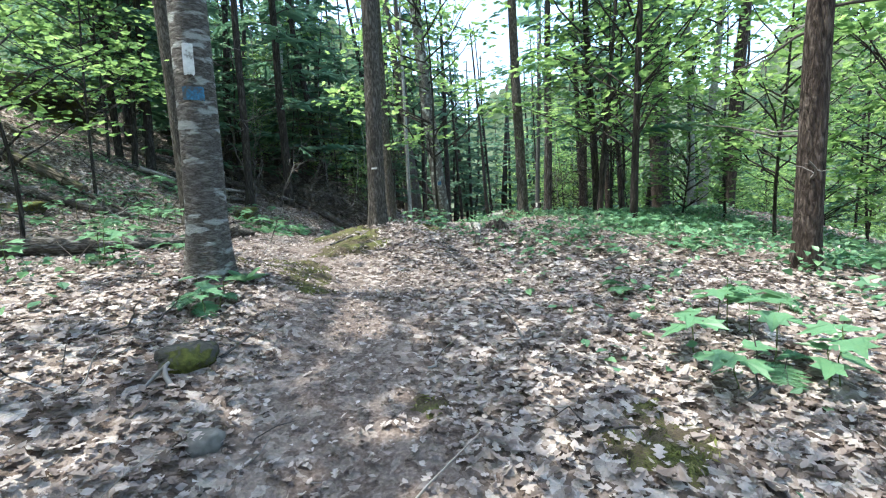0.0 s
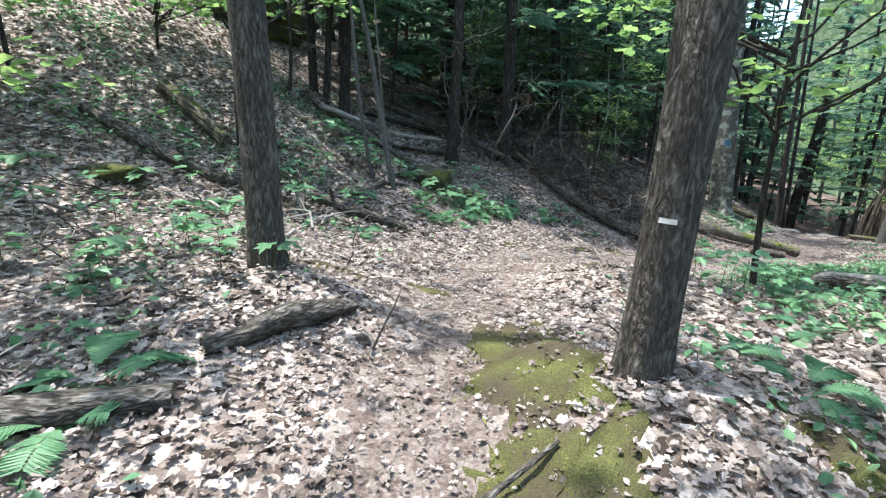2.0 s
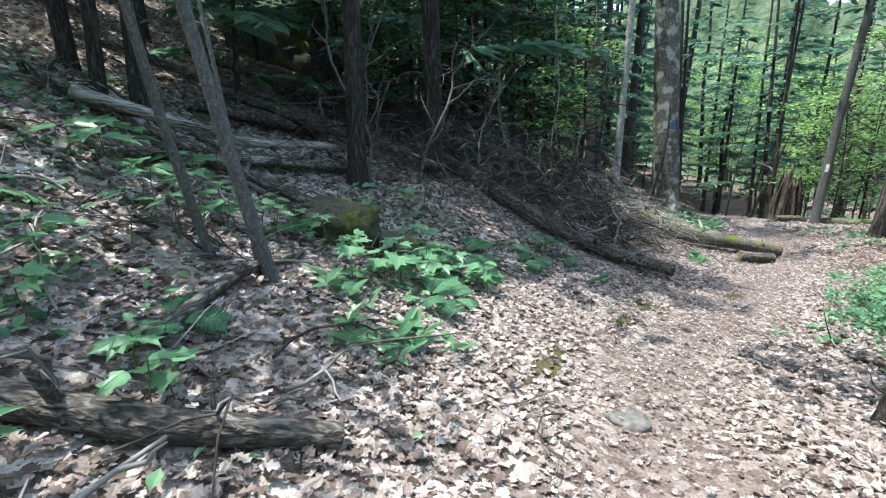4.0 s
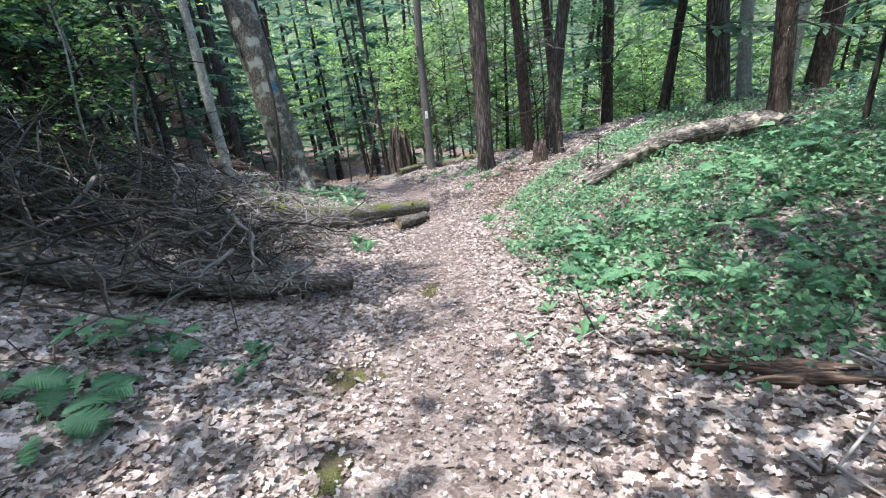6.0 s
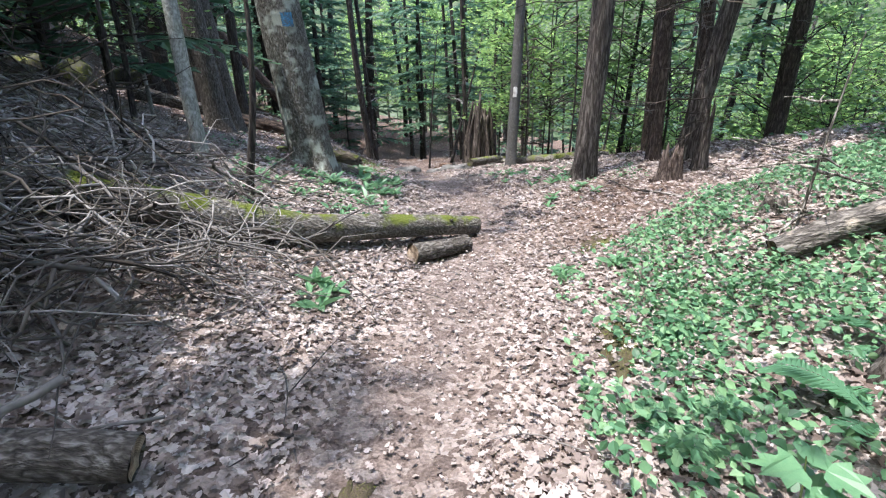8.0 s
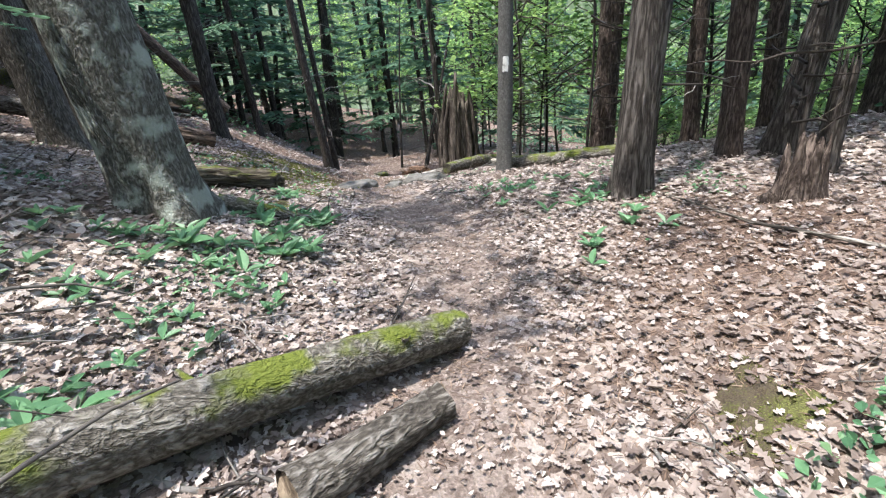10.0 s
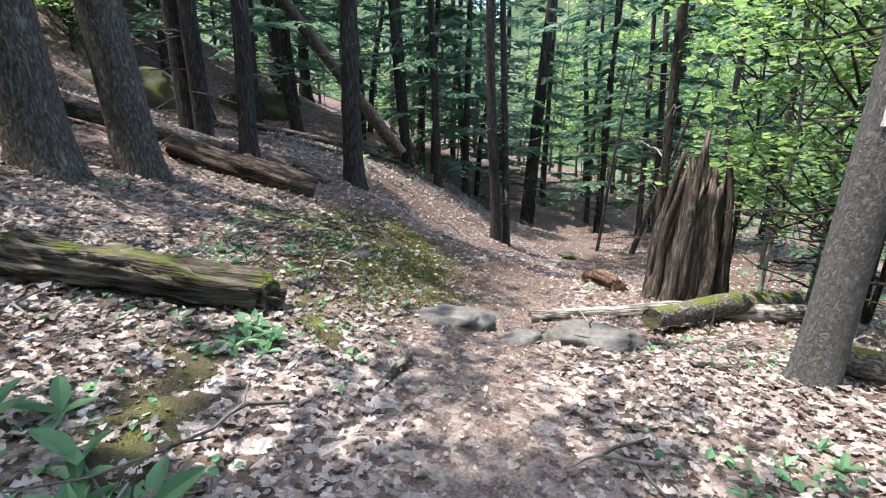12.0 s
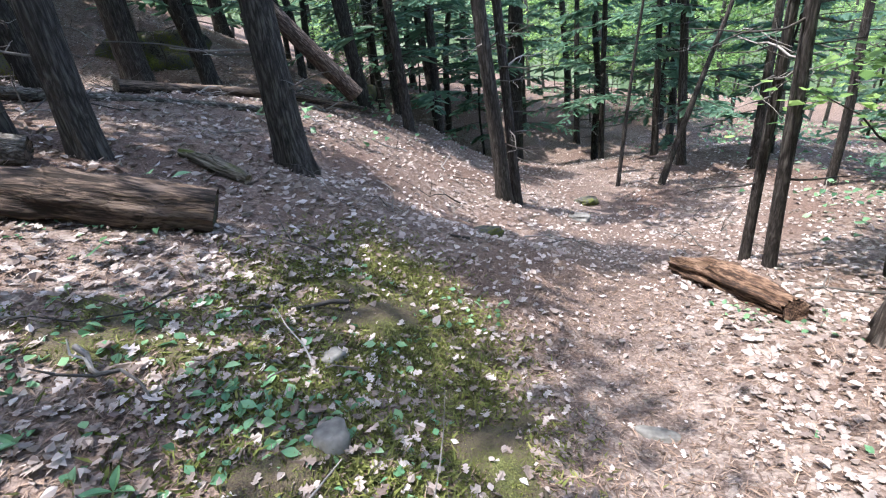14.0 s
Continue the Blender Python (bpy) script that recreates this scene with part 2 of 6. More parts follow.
# ---- lie of the land ----
TERRAIN = np.array([[-1.41, -0.6, -0.57, -1.73, -0.07, 0.42, -0.02],
                    [-1.4, -0.96, 0.15, 0.06, 0.2, 0.23, 0.05],
                    [-0.6, -0.36, -1, 0.29, -0.67, -0.58, 0.05],
                    [0.04, 0.05, -1.02, 0.38, 0.64, 0.42, -0.1],
                    [0.05, -0.91, -0.37, -1.36, -0.36, 0.7, 0.51],
                    [-0.09, -0.36, 1.61, -0.7, 0.11, 0.25, -0.05],
                    [0.12, -0.65, -0.41, -0.91, 0.05, 0.07, -1.04],
                    [0.81, -0.3, -0.2, 1.12, -1.45, 0.32, -0.04],
                    [0.7, -0.46, -0.92, 0.58, -1.33, -0.49, -0.43],
                    [0.76, -0.24, -0.8, 0.67, -0.28, 0.42, 0.42],
                    [1.02, 0.58, 0.47, 0.02, -1.91, -1.07, -1.07]])
GX, GY = np.meshgrid(np.arange(-8, 17, 4.0), np.arange(-9, 32, 4.0))
GX, GY = GX.ravel(), GY.ravel()
PLANE = (2.05, -0.24, -0.06, 0.13)


def eased(v, c, lim):
    """Runs flat far out, so that the slopes end."""
    d = v - c
    return c + np.where(np.abs(d) < lim, d, np.sign(d) * (lim + 22 * np.tanh((np.abs(d) - lim) / 22)))


def land(x, y):
    x, y = np.asarray(x, float), np.asarray(y, float)
    ex, ey = eased(x, 4, 26), eased(y, 10, 30)
    z = PLANE[0] + PLANE[1] * ex + PLANE[2] * ey + PLANE[3] * np.maximum(0, 2 - ex)
    for c, a, b in zip(TERRAIN.ravel(), GX, GY):
        z = z + c * np.exp(-((x - a) ** 2 + (y - b) ** 2) / 25.92)
    for a, b, up, w in ((2.24, -1.55, 0.2, 0.6), (-0.26, -1.4, 0.2, 0.8), (1.25, -4.59, 0.12, 0.6), (-1.25, 2.1, 0.18, 0.7), (5.65, 15.25, 0.13, 0.8),
                        (7.25, 6.75, 0.26, 0.8), (2, 0.75, 0.27, 0.8), (6.5, 19.5, -0.37, 0.8), (6.5, 15.75, -0.18, 0.8), (8.75, 5.25, -0.37, 0.8), (-3.25, 2.25, 0.31, 0.8), (9.5, 9, -0.25, 0.8), (10.25, 12.75, -0.24, 0.8), (6.5, 26.25, 0.29, 0.8), (-1, 6, 0.29, 0.8), (3.5, 3, -0.19, 0.8), (3.5, 11.25, 0.20, 0.8), (3.5, -3.75, -0.21, 0.8), (6.5, 15, -0.20, 0.8)):
        z = z + up * np.exp(-((x - a) ** 2 + (y - b) ** 2) / (2 * w * w))
    return z


TRAIL = np.array([(3.4, -14), (2.6, -8.5), (2.3, -5.2), (1.75, -3.1), (1.0, -1.2), (0.85, 0.6), (1.0, 2.2), (1.7, 3.6), (2.9, 5.1), (3.9, 6.7), (4.9, 8.2), (5.9, 9.7),
                  (6.4, 11.3), (6.3, 13.0), (6.8, 15.0), (7.6, 17.0), (8.9, 20.0), (10.1, 23.0), (11.2, 28.0), (12.0, 36.0)])


def off_trail(x, y):
    """Metres from the trail's middle line."""
    x, y = np.asarray(x, float), np.asarray(y, float)
    best = np.full(x.shape, 1e9)
    for a, b in zip(TRAIL[:-1], TRAIL[1:]):
        d = b - a
        t = np.clip(((x - a[0]) * d[0] + (y - a[1]) * d[1]) / (d @ d), 0, 1)
        best = np.minimum(best, np.hypot(x - a[0] - t * d[0], y - a[1] - t * d[1]))
    return best


def wobble(x, y, s=1.0, seed=0.0):
    """A cheap smooth field of bumps between -1 and 1."""
    x, y = np.asarray(x, float) * s + seed, np.asarray(y, float) * s - seed
    return (np.sin(x * 1.3 + 1.7 * np.sin(y * 0.9)) + np.sin(y * 1.7 + 1.3 * np.sin(x * 1.1 + 2)) + 0.6 * np.sin(2.9 * x - 2.3 * y)) / 2.6


def floor_z(x, y):
    """Height of the ground with its bumps and the trodden hollow of the trail."""
    d = off_trail(x, y)
    return land(x, y) + 0.03 * wobble(x, y, 2.3) + 0.015 * wobble(x, y, 6.1, 5) - 0.05 * np.exp(-(d / 0.6) ** 2)


def gz(x, y):
    return float(floor_z(x, y))


def needle_zone(x, y):
    """Where reddish needle litter lies bare: round the pines and along the hemlock stretch."""
    a = np.exp(-((x - 7.4) ** 2 + (y - 8.8) ** 2) / 1.8)
    b = 1 / (1 + np.exp(-(y - 13.8) * 1.2)) * 0.85
    return np.clip(np.maximum(a, b) + 0.25 * wobble(x, y, 1.3, 3), 0, 1)


# ---- small builders ----
class Geo:
    """Collects vertices and faces for one mesh."""

    def __init__(self):
        self.v, self.f, self.n = [], [], 0

    def add(self, verts, faces):
        self.v.extend(verts)
        k = self.n
        self.f.extend([tuple(i + k for i in f) for f in faces])
        self.n += len(verts)

    def mesh(self, name, mat, smooth=True):
        me = bpy.data.meshes.new(name)
        me.from_pydata([tuple(map(float, p)) for p in self.v], [], self.f)
        me.materials.append(mat)
        if smooth:
            me.polygons.foreach_set("use_smooth", [True] * len(me.polygons))
        me.update()
        return me


def tube(g, pts, radii, n=8, rough=0.0, seed=0.0, cap=True, ridge=0):
    """A tapering tube along points, roughened radially."""
    pts = [Vector(p) for p in pts]
    side = None
    rings = []
    for i, p in enumerate(pts):
        d = (pts[min(i + 1, len(pts) - 1)] - pts[max(i - 1, 0)]).normalized()
        if side is None:
            side = d.orthogonal().normalized()
        side = (side - d * side.dot(d)).normalized()
        up = d.cross(side)
        ring = []
        for k in range(n):
            a = 2 * math.pi * k / n
            c = side * math.cos(a) + up * math.sin(a)
            r = radii[i]
            if rough:
                r *= 1 + rough * noise.noise(c * 2.1 + Vector((seed, seed * 0.7, i * 0.22)))
            if ridge:
                r *= 1 + ridge * noise.noise(c * 7.0 + Vector((seed * 3, seed, i * 0.13)))
            ring.append(p + c * r)
        rings.extend(ring)
    faces = [(i * n + k, i * n + (k + 1) % n, (i + 1) * n + (k + 1) % n, (i + 1) * n + k) for i in range(len(pts) - 1) for k in range(n)]
    if cap:
        faces += [tuple(range(n - 1, -1, -1)), tuple((len(pts) - 1) * n + k for k in range(n))]
    g.add(rings, faces)


def bent(a, b, steps, sway, seed):
    """Points from a to b with a natural wander."""
    a, b = Vector(a), Vector(b)
    out = []
    for i in range(steps + 1):
        t = i / steps
        w = noise.noise_vector(Vector((seed * 1.7, t * 2.2, seed))) * sway * math.sin(math.pi * min(1, t * 1.0 + 0.02))
        out.append(a.lerp(b, t) + w)
    return out


def part(name, mesh, parent, label="", m=None):
    ob = new(name, mesh)
    ob.parent = parent
    if m is not None:
        ob.matrix_basis = m
    if label:
        ob["label"] = label
    return ob


def thing(name, x, y, label, category, group="", sink=0.0, rz=0.0, m=None):
    ob = new(name)
    ob.empty_display_size = 0.1
    ob.matrix_world = m if m is not None else pose(x, y, gz(x, y) - sink, 0, 0, rz)
    return tagged(ob, label, category, group)


def leaf_mesh(name, template, faces, place, turn, size, curl, mat):
    """Many copies of one leaf outline as a single mesh. template: outline with the midrib along y; curl: fold and bend of each."""
    t = np.asarray(template, float)
    k, n = len(t), len(place)
    fold, bend = curl[:, 0:1], curl[:, 1:2]
    zz = fold * np.abs(t[None, :, 0]) + bend * (t[None, :, 1] - 0.5) ** 2
    loc = np.stack([np.repeat(t[None, :, 0], n, 0), np.repeat(t[None, :, 1] - 0.5, n, 0), zz], 2) * size[:, None, None]
    v = np.einsum("nij,nkj->nki", turn, loc) + place[:, None, :]
    base = np.arange(n)[:, None] * k
    f = []
    for face in faces:
        f.extend((base + np.array(face)[None, :]).tolist())
    me = bpy.data.meshes.new(name)
    me.from_pydata(v.reshape(-1, 3).tolist(), [], f)
    me.materials.append(mat)
    me.update()
    return me


def scatter(name, template, faces, place, turn, size, curl, mat, label, category):
    return tagged(new(name, leaf_mesh(name, template, faces, place, turn, size, curl, mat)), label, category, kind="stuff")


def turns(n, rng, tilt):
    """Random turns about z with a random tilt, as matrices."""
    a, b, c = rng.uniform(0, 2 * np.pi, n), rng.normal(0, tilt, n), rng.normal(0, tilt, n)
    ca, sa, cb, sb, cc, sc = np.cos(a), np.sin(a), np.cos(b), np.sin(b), np.cos(c), np.sin(c)
    z, o = np.zeros(n), np.ones(n)
    rz = np.stack([ca, -sa, z, sa, ca, z, z, z, o], 1).reshape(n, 3, 3)
    rx = np.stack([o, z, z, z, cb, -sb, z, sb, cb], 1).reshape(n, 3, 3)
    ry = np.stack([cc, z, sc, z, o, z, -sc, z, cc], 1).reshape(n, 3, 3)
    return rx @ ry @ rz


# ---- ground ----
def ground_material():
    m = bpy.data.materials.new("forest_floor")
    m.use_nodes = True
    n, l = m.node_tree.nodes, m.node_tree.links
    bsdf = n["Principled BSDF"]
    co = n.new("ShaderNodeTexCoord")
    cells = n.new("ShaderNodeTexVoronoi")
    cells.inputs["Scale"].default_value = 21
    warp = n.new("ShaderNodeTexNoise")
    warp.inputs["Scale"].default_value, warp.inputs["Detail"].default_value = 12, 5
    l.new(co.outputs["Object"], warp.inputs["Vector"])
    vm = n.new("ShaderNodeVectorMath")
    vm.operation = "MULTIPLY_ADD"
    vm.inputs[1].default_value = (0.12, 0.12, 0.12)
    l.new(warp.outputs["Color"], vm.inputs[0])
    l.new(co.outputs["Object"], vm.inputs[2])
    l.new(vm.outputs[0], cells.inputs["Vector"])
    sep = n.new("ShaderNodeSeparateColor")
    l.new(cells.outputs["Color"], sep.inputs[0])
    leafy = n.new("ShaderNodeValToRGB")
    for _ in range(3):
        leafy.color_ramp.elements.new(0.5)
    for e, (p, c) in zip(leafy.color_ramp.elements, ((0.05, (0.05, 0.038, 0.031)), (0.3, (0.14, 0.11, 0.092)), (0.55, (0.27, 0.227, 0.2)), (0.8, (0.4, 0.35, 0.315)), (1.0, (0.52, 0.48, 0.445)))):
        e.position, e.color = p, (*c, 1)
    l.new(sep.outputs[0], leafy.inputs[0])
    fine = n.new("ShaderNodeTexNoise")
    fine.inputs["Scale"].default_value, fine.inputs["Detail"].default_value = 60, 6
    l.new(co.outputs["Object"], fine.inputs["Vector"])
    soil = n.new("ShaderNodeValToRGB")
    soil.color_ramp.elements.new(0.5)
    for e, (p, c) in zip(soil.color_ramp.elements, ((0.3, (0.05, 0.037, 0.032)), (0.52, (0.125, 0.098, 0.087)), (0.75, (0.25, 0.208, 0.19)))):
        e.position, e.color = p, (*c, 1)
    l.new(fine.outputs["Fac"], soil.inputs[0])
    red = n.new("ShaderNodeValToRGB")
    red.color_ramp.elements.new(0.5)
    for e, (p, c) in zip(red.color_ramp.elements, ((0.3, (0.045, 0.029, 0.023)), (0.52, (0.11, 0.075, 0.06)), (0.75, (0.22, 0.165, 0.138)))):
        e.position, e.color = p, (*c, 1)
    l.new(fine.outputs["Fac"], red.inputs[0])

    def blend(fac_name, a, b):
        at = n.new("ShaderNodeAttribute")
        at.attribute_name = fac_name
        mx = n.new("ShaderNodeMix")
        mx.data_type = "RGBA"
        l.new(at.outputs["Fac"], mx.inputs[0])
        l.new(a, mx.inputs[6])
        l.new(b, mx.inputs[7])
        return mx.outputs[2]

    col = blend("needle", leafy.outputs[0], red.outputs[0])
    col = blend("trail", col, soil.outputs[0])
    l.new(col, bsdf.inputs["Base Color"])
    bsdf.inputs["Roughness"].default_value = 0.95
    bsdf.inputs["Specular IOR Level"].default_value = 0.15
    b = n.new("ShaderNodeBump")
    b.inputs["Strength"].default_value, b.inputs["Distance"].default_value = 0.7, 0.03
    hh = n.new("ShaderNodeMath")
    hh.operation = "ADD"
    l.new(sep.outputs[0], hh.inputs[0])
    l.new(fine.outputs["Fac"], hh.inputs[1])
    l.new(hh.outputs[0], b.inputs["Height"])
    l.new(b.outputs[0], bsdf.inputs["Normal"])
    return m


def axis(lo, hi, step, far, n):
    """Even lines between lo and hi, then wider and wider ones out to far."""
    g = np.geomspace(step, far, n)
    return np.concatenate([lo - g[::-1], np.arange(lo, hi + step / 2, step), hi + g])


def build_ground():
    xs, ys = axis(-7, 15, 0.16, 400, 22), axis(-10, 30, 0.16, 400, 22)
    x, y = np.meshgrid(xs, ys)
    d = off_trail(x, y)
    z = land(x, y) + 0.03 * wobble(x, y, 2.3) + 0.015 * wobble(x, y, 6.1, 5) - 0.05 * np.exp(-(d / 0.6) ** 2)
    nx, ny = len(xs), len(ys)
    v = np.stack([x, y, z], 2).reshape(-1, 3)
    i = (np.arange(ny - 1)[:, None] * nx + np.arange(nx - 1)[None, :]).ravel()
    f = np.stack([i, i + 1, i + nx + 1, i + nx], 1)
    me = bpy.data.meshes.new("ground")
    me.from_pydata(v.tolist(), [], f.tolist())
    me.materials.append(ground_material())
    me.polygons.foreach_set("use_smooth", [True] * len(me.polygons))
    edge = 0.42 + 0.18 * wobble(x, y, 2.1, 1)
    for name, val in (("trail", 1 / (1 + np.exp((d - edge) * 7)) * 0.85 * (1 - 0.6 * needle_zone(x, y))), ("needle", needle_zone(x, y))):
        at = me.attributes.new(name, "FLOAT", "POINT")
        at.data.foreach_set("value", val.ravel().astype(np.float32))
    tagged(new("ground", me), "forest floor of brown leaf litter, needles and bare trodden soil", "ground", kind="structure")


build_ground()



def build_backdrop():
    """Self-lit ring with painted haze: woods across the valley, closing the distance with a ragged treetop line."""
    m = bpy.data.materials.new("glowing_woods_haze")
    m.use_nodes = True
    n, l = m.node_tree.nodes, m.node_tree.links
    co, mp = n.new("ShaderNodeTexCoord"), n.new("ShaderNodeMapping")
    mp.inputs["Scale"].default_value = (1, 1, 0.6)
    l.new(co.outputs["Object"], mp.inputs["Vector"])
    big, small = n.new("ShaderNodeTexNoise"), n.new("ShaderNodeTexNoise")
    big.inputs["Scale"].default_value, big.inputs["Detail"].default_value = 0.22, 4
    small.inputs["Scale"].default_value, small.inputs["Detail"].default_value, small.inputs["Roughness"].default_value = 1.6, 6, 0.7
    l.new(mp.outputs[0], big.inputs["Vector"])
    l.new(co.outputs["Object"], small.inputs["Vector"])
    mix = n.new("ShaderNodeMath")
    mix.operation = "ADD"
    l.new(big.outputs["Fac"], mix.inputs[0])
    l.new(small.outputs["Fac"], mix.inputs[1])
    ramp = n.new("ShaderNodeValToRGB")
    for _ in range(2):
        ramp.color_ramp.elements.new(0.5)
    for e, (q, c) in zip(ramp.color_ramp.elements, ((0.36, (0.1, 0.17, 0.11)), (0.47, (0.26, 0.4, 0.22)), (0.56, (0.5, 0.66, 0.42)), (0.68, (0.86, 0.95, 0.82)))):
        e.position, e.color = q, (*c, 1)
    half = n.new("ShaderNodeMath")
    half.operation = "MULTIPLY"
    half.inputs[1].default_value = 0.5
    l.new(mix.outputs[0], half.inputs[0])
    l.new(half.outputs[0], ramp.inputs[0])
    # the ring glows by itself; its haze is only in the ramp colours
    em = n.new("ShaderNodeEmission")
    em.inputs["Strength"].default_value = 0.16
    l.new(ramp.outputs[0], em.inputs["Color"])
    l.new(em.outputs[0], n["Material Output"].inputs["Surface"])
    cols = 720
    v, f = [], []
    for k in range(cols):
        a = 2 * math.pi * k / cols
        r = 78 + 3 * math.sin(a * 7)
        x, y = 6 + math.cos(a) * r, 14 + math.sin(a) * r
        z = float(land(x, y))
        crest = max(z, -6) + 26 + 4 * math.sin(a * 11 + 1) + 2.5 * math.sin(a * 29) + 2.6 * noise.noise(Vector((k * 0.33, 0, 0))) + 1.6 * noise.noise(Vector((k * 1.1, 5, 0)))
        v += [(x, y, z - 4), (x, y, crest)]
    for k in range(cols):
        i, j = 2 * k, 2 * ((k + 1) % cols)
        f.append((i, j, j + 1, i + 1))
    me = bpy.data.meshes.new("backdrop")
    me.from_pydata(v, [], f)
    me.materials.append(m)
    tagged(new("backdrop", me), "self-lit backdrop painted as hazy pale green woods across the valley", "backdrop", kind="structure")


build_backdrop()

rng = np.random.default_rng(7)

# ---- leaf outlines (midrib along y from 0 to 1) ----
HALF = [(0.3, 0.24), (0.12, 0.36), (0.42, 0.56), (0.16, 0.66), (0.28, 0.84)]
OAK_LEAF = [(0, 0), (0, 1)] + HALF + [(-x, y) for x, y in HALF]
OAK_FACES = [(0, 2, 3, 4, 5, 6, 1), (1, 11, 10, 9, 8, 7, 0)]
PLAIN_LEAF = [(0, 0), (0.28, 0.3), (0.33, 0.55), (0, 1), (-0.33, 0.55), (-0.28, 0.3)]
PLAIN_FACES = [(0, 1, 2, 3), (3, 4, 5, 0)]
MAPLE_LEAF = [(0, 0), (0.3, 0.05), (0.52, 0.3), (0.3, 0.4), (0.42, 0.72), (0.16, 0.66), (0, 1), (-0.16, 0.66), (-0.42, 0.72), (-0.3, 0.4), (-0.52, 0.3), (-0.3, 0.05)]
MAPLE_FACES = [(0, 1, 2, 3, 4, 5, 6), (6, 7, 8, 9, 10, 11, 0)]
MAPLE_HALF = [(0.46, 0.22), (0.27, 0.42), (0.36, 0.74)]
SMALL_MAPLE = [(0, 0)] + MAPLE_HALF + [(0, 1)] + [(-x, y) for x, y in reversed(MAPLE_HALF)]
SMALL_MAPLE_FACES = [(0, 1, 2, 3, 4), (4, 5, 6, 7, 0)]
FEATHER_HALF = [(0.2, 0.2), (0.05, 0.25), (0.19, 0.48), (0.045, 0.52), (0.13, 0.76)]
FEATHER = [(0, 0)] + FEATHER_HALF + [(0, 1)] + [(-x, y) for x, y in reversed(FEATHER_HALF)]
FEATHER_FACES = [(0, 1, 2, 3, 4, 5, 6), (6, 7, 8, 9, 10, 11, 0)]
SPRAY = [(0, 0), (0.17, 0.28), (0.1, 0.64), (0, 1), (-0.1, 0.64), (-0.17, 0.28)]
SPRAY_FACES = [(0, 1, 2, 3), (3, 4, 5, 0)]


def aim(dirs, ups):
    """Turns whose y runs along dirs and whose z is near ups."""
    y = dirs / np.linalg.norm(dirs, axis=1, keepdims=True)
    x = np.cross(y, ups)
    x /= np.linalg.norm(x, axis=1, keepdims=True) + 1e-9
    return np.stack([x, y, np.cross(x, y)], 2)


# ---- tree pieces ----
def trunk_mesh(r, h, mat, lean=(0, 0), n=20, seed=0.0, flare=0.7, sway=0.05, top=0.3, ridge=0.05, low=0.35):
    """A trunk with root flare, taper, wander and furrows; its base stands on the origin and runs into the ground."""
    zs = np.concatenate([np.linspace(-low, 0.7, 9), np.geomspace(0.9, h, 26)])
    v = []
    for z in zs:
        t = max(z, 0) / h
        rr = r * (1 - (1 - top) * t)
        cx = lean[0] * z + sway * noise.noise(Vector((z * 0.35, seed, 0.3)))
        cy = lean[1] * z + sway * noise.noise(Vector((z * 0.35, 7.1, seed)))
        for k in range(n):
            a = 2 * math.pi * k / n
            root = math.exp(-max(z + 0.1, 0) / 0.22) * flare * (0.55 + 0.45 * math.cos(a * 4 + seed * 3 + 1.2 * math.sin(a * 2 + seed)))
            q = 1 + root + ridge * noise.noise(Vector((math.cos(a) * 5, math.sin(a) * 5, z * 0.9 + seed))) + 0.06 * noise.noise(Vector((math.cos(a), math.sin(a), z * 0.6 + seed)))
            v.append((cx + math.cos(a) * rr * q, cy + math.sin(a) * rr * q, z))
    f = [(i * n + k, i * n + (k + 1) % n, (i + 1) * n + (k + 1) % n, (i + 1) * n + k) for i in range(len(zs) - 1) for k in range(n)]
    f.append(tuple((len(zs) - 1) * n + k for k in range(n)))
    g = Geo()
    g.add(v, f)
    return g.mesh("trunk", mat)


def broad_crown(seed, z0, z1, radius, sprays, per, leaf, mat=None, shape=(PLAIN_LEAF, PLAIN_FACES), tilt=0.45, spread=0.36):
    """Leaves in flattened layers at the ends of limbs, with gaps between."""
    r = np.random.default_rng(seed)
    zc = r.uniform(z0, z1, sprays)
    full = np.sin(np.pi * np.clip((zc - z0) / (z1 - z0) * 0.8 + 0.18, 0, 1))
    a, d = r.uniform(0, 2 * np.pi, sprays), np.sqrt(r.uniform(0.05, 1, sprays)) * radius * (0.35 + 0.65 * full)
    c = np.stack([np.cos(a) * d, np.sin(a) * d, zc], 1)
    place = np.repeat(c, per, 0)
    m = len(place)
    place = place + np.stack([r.normal(0, spread, m), r.normal(0, spread, m), r.normal(0, 0.28 * spread, m)], 1)
    place[:, 2] -= 0.25 * np.hypot(place[:, 0] - np.repeat(c[:, 0], per), place[:, 1] - np.repeat(c[:, 1], per))
    size = r.uniform(0.7, 1.25, m) * leaf
    me = leaf_mesh("crown", shape[0], shape[1], place, turns(m, r, tilt), size, np.stack([r.normal(0.1, 0.2, m), r.normal(-0.3, 0.3, m)], 1), mat or LEAF)
    g = Geo()
    for k in range(0, sprays, max(1, sprays // 26)):
        p = Vector(c[k])
        s = Vector((0, 0, max(z0 * 0.6, p.z - 0.4 * math.hypot(p.x, p.y) - 0.3)))
        tube(g, bent(s, p, 5, 0.18, seed + k), [0.005 + 0.013 * (1 - i / 5) for i in range(6)], 4, cap=False)
    return me, g.mesh("branchwork", BARK_HEMLOCK)


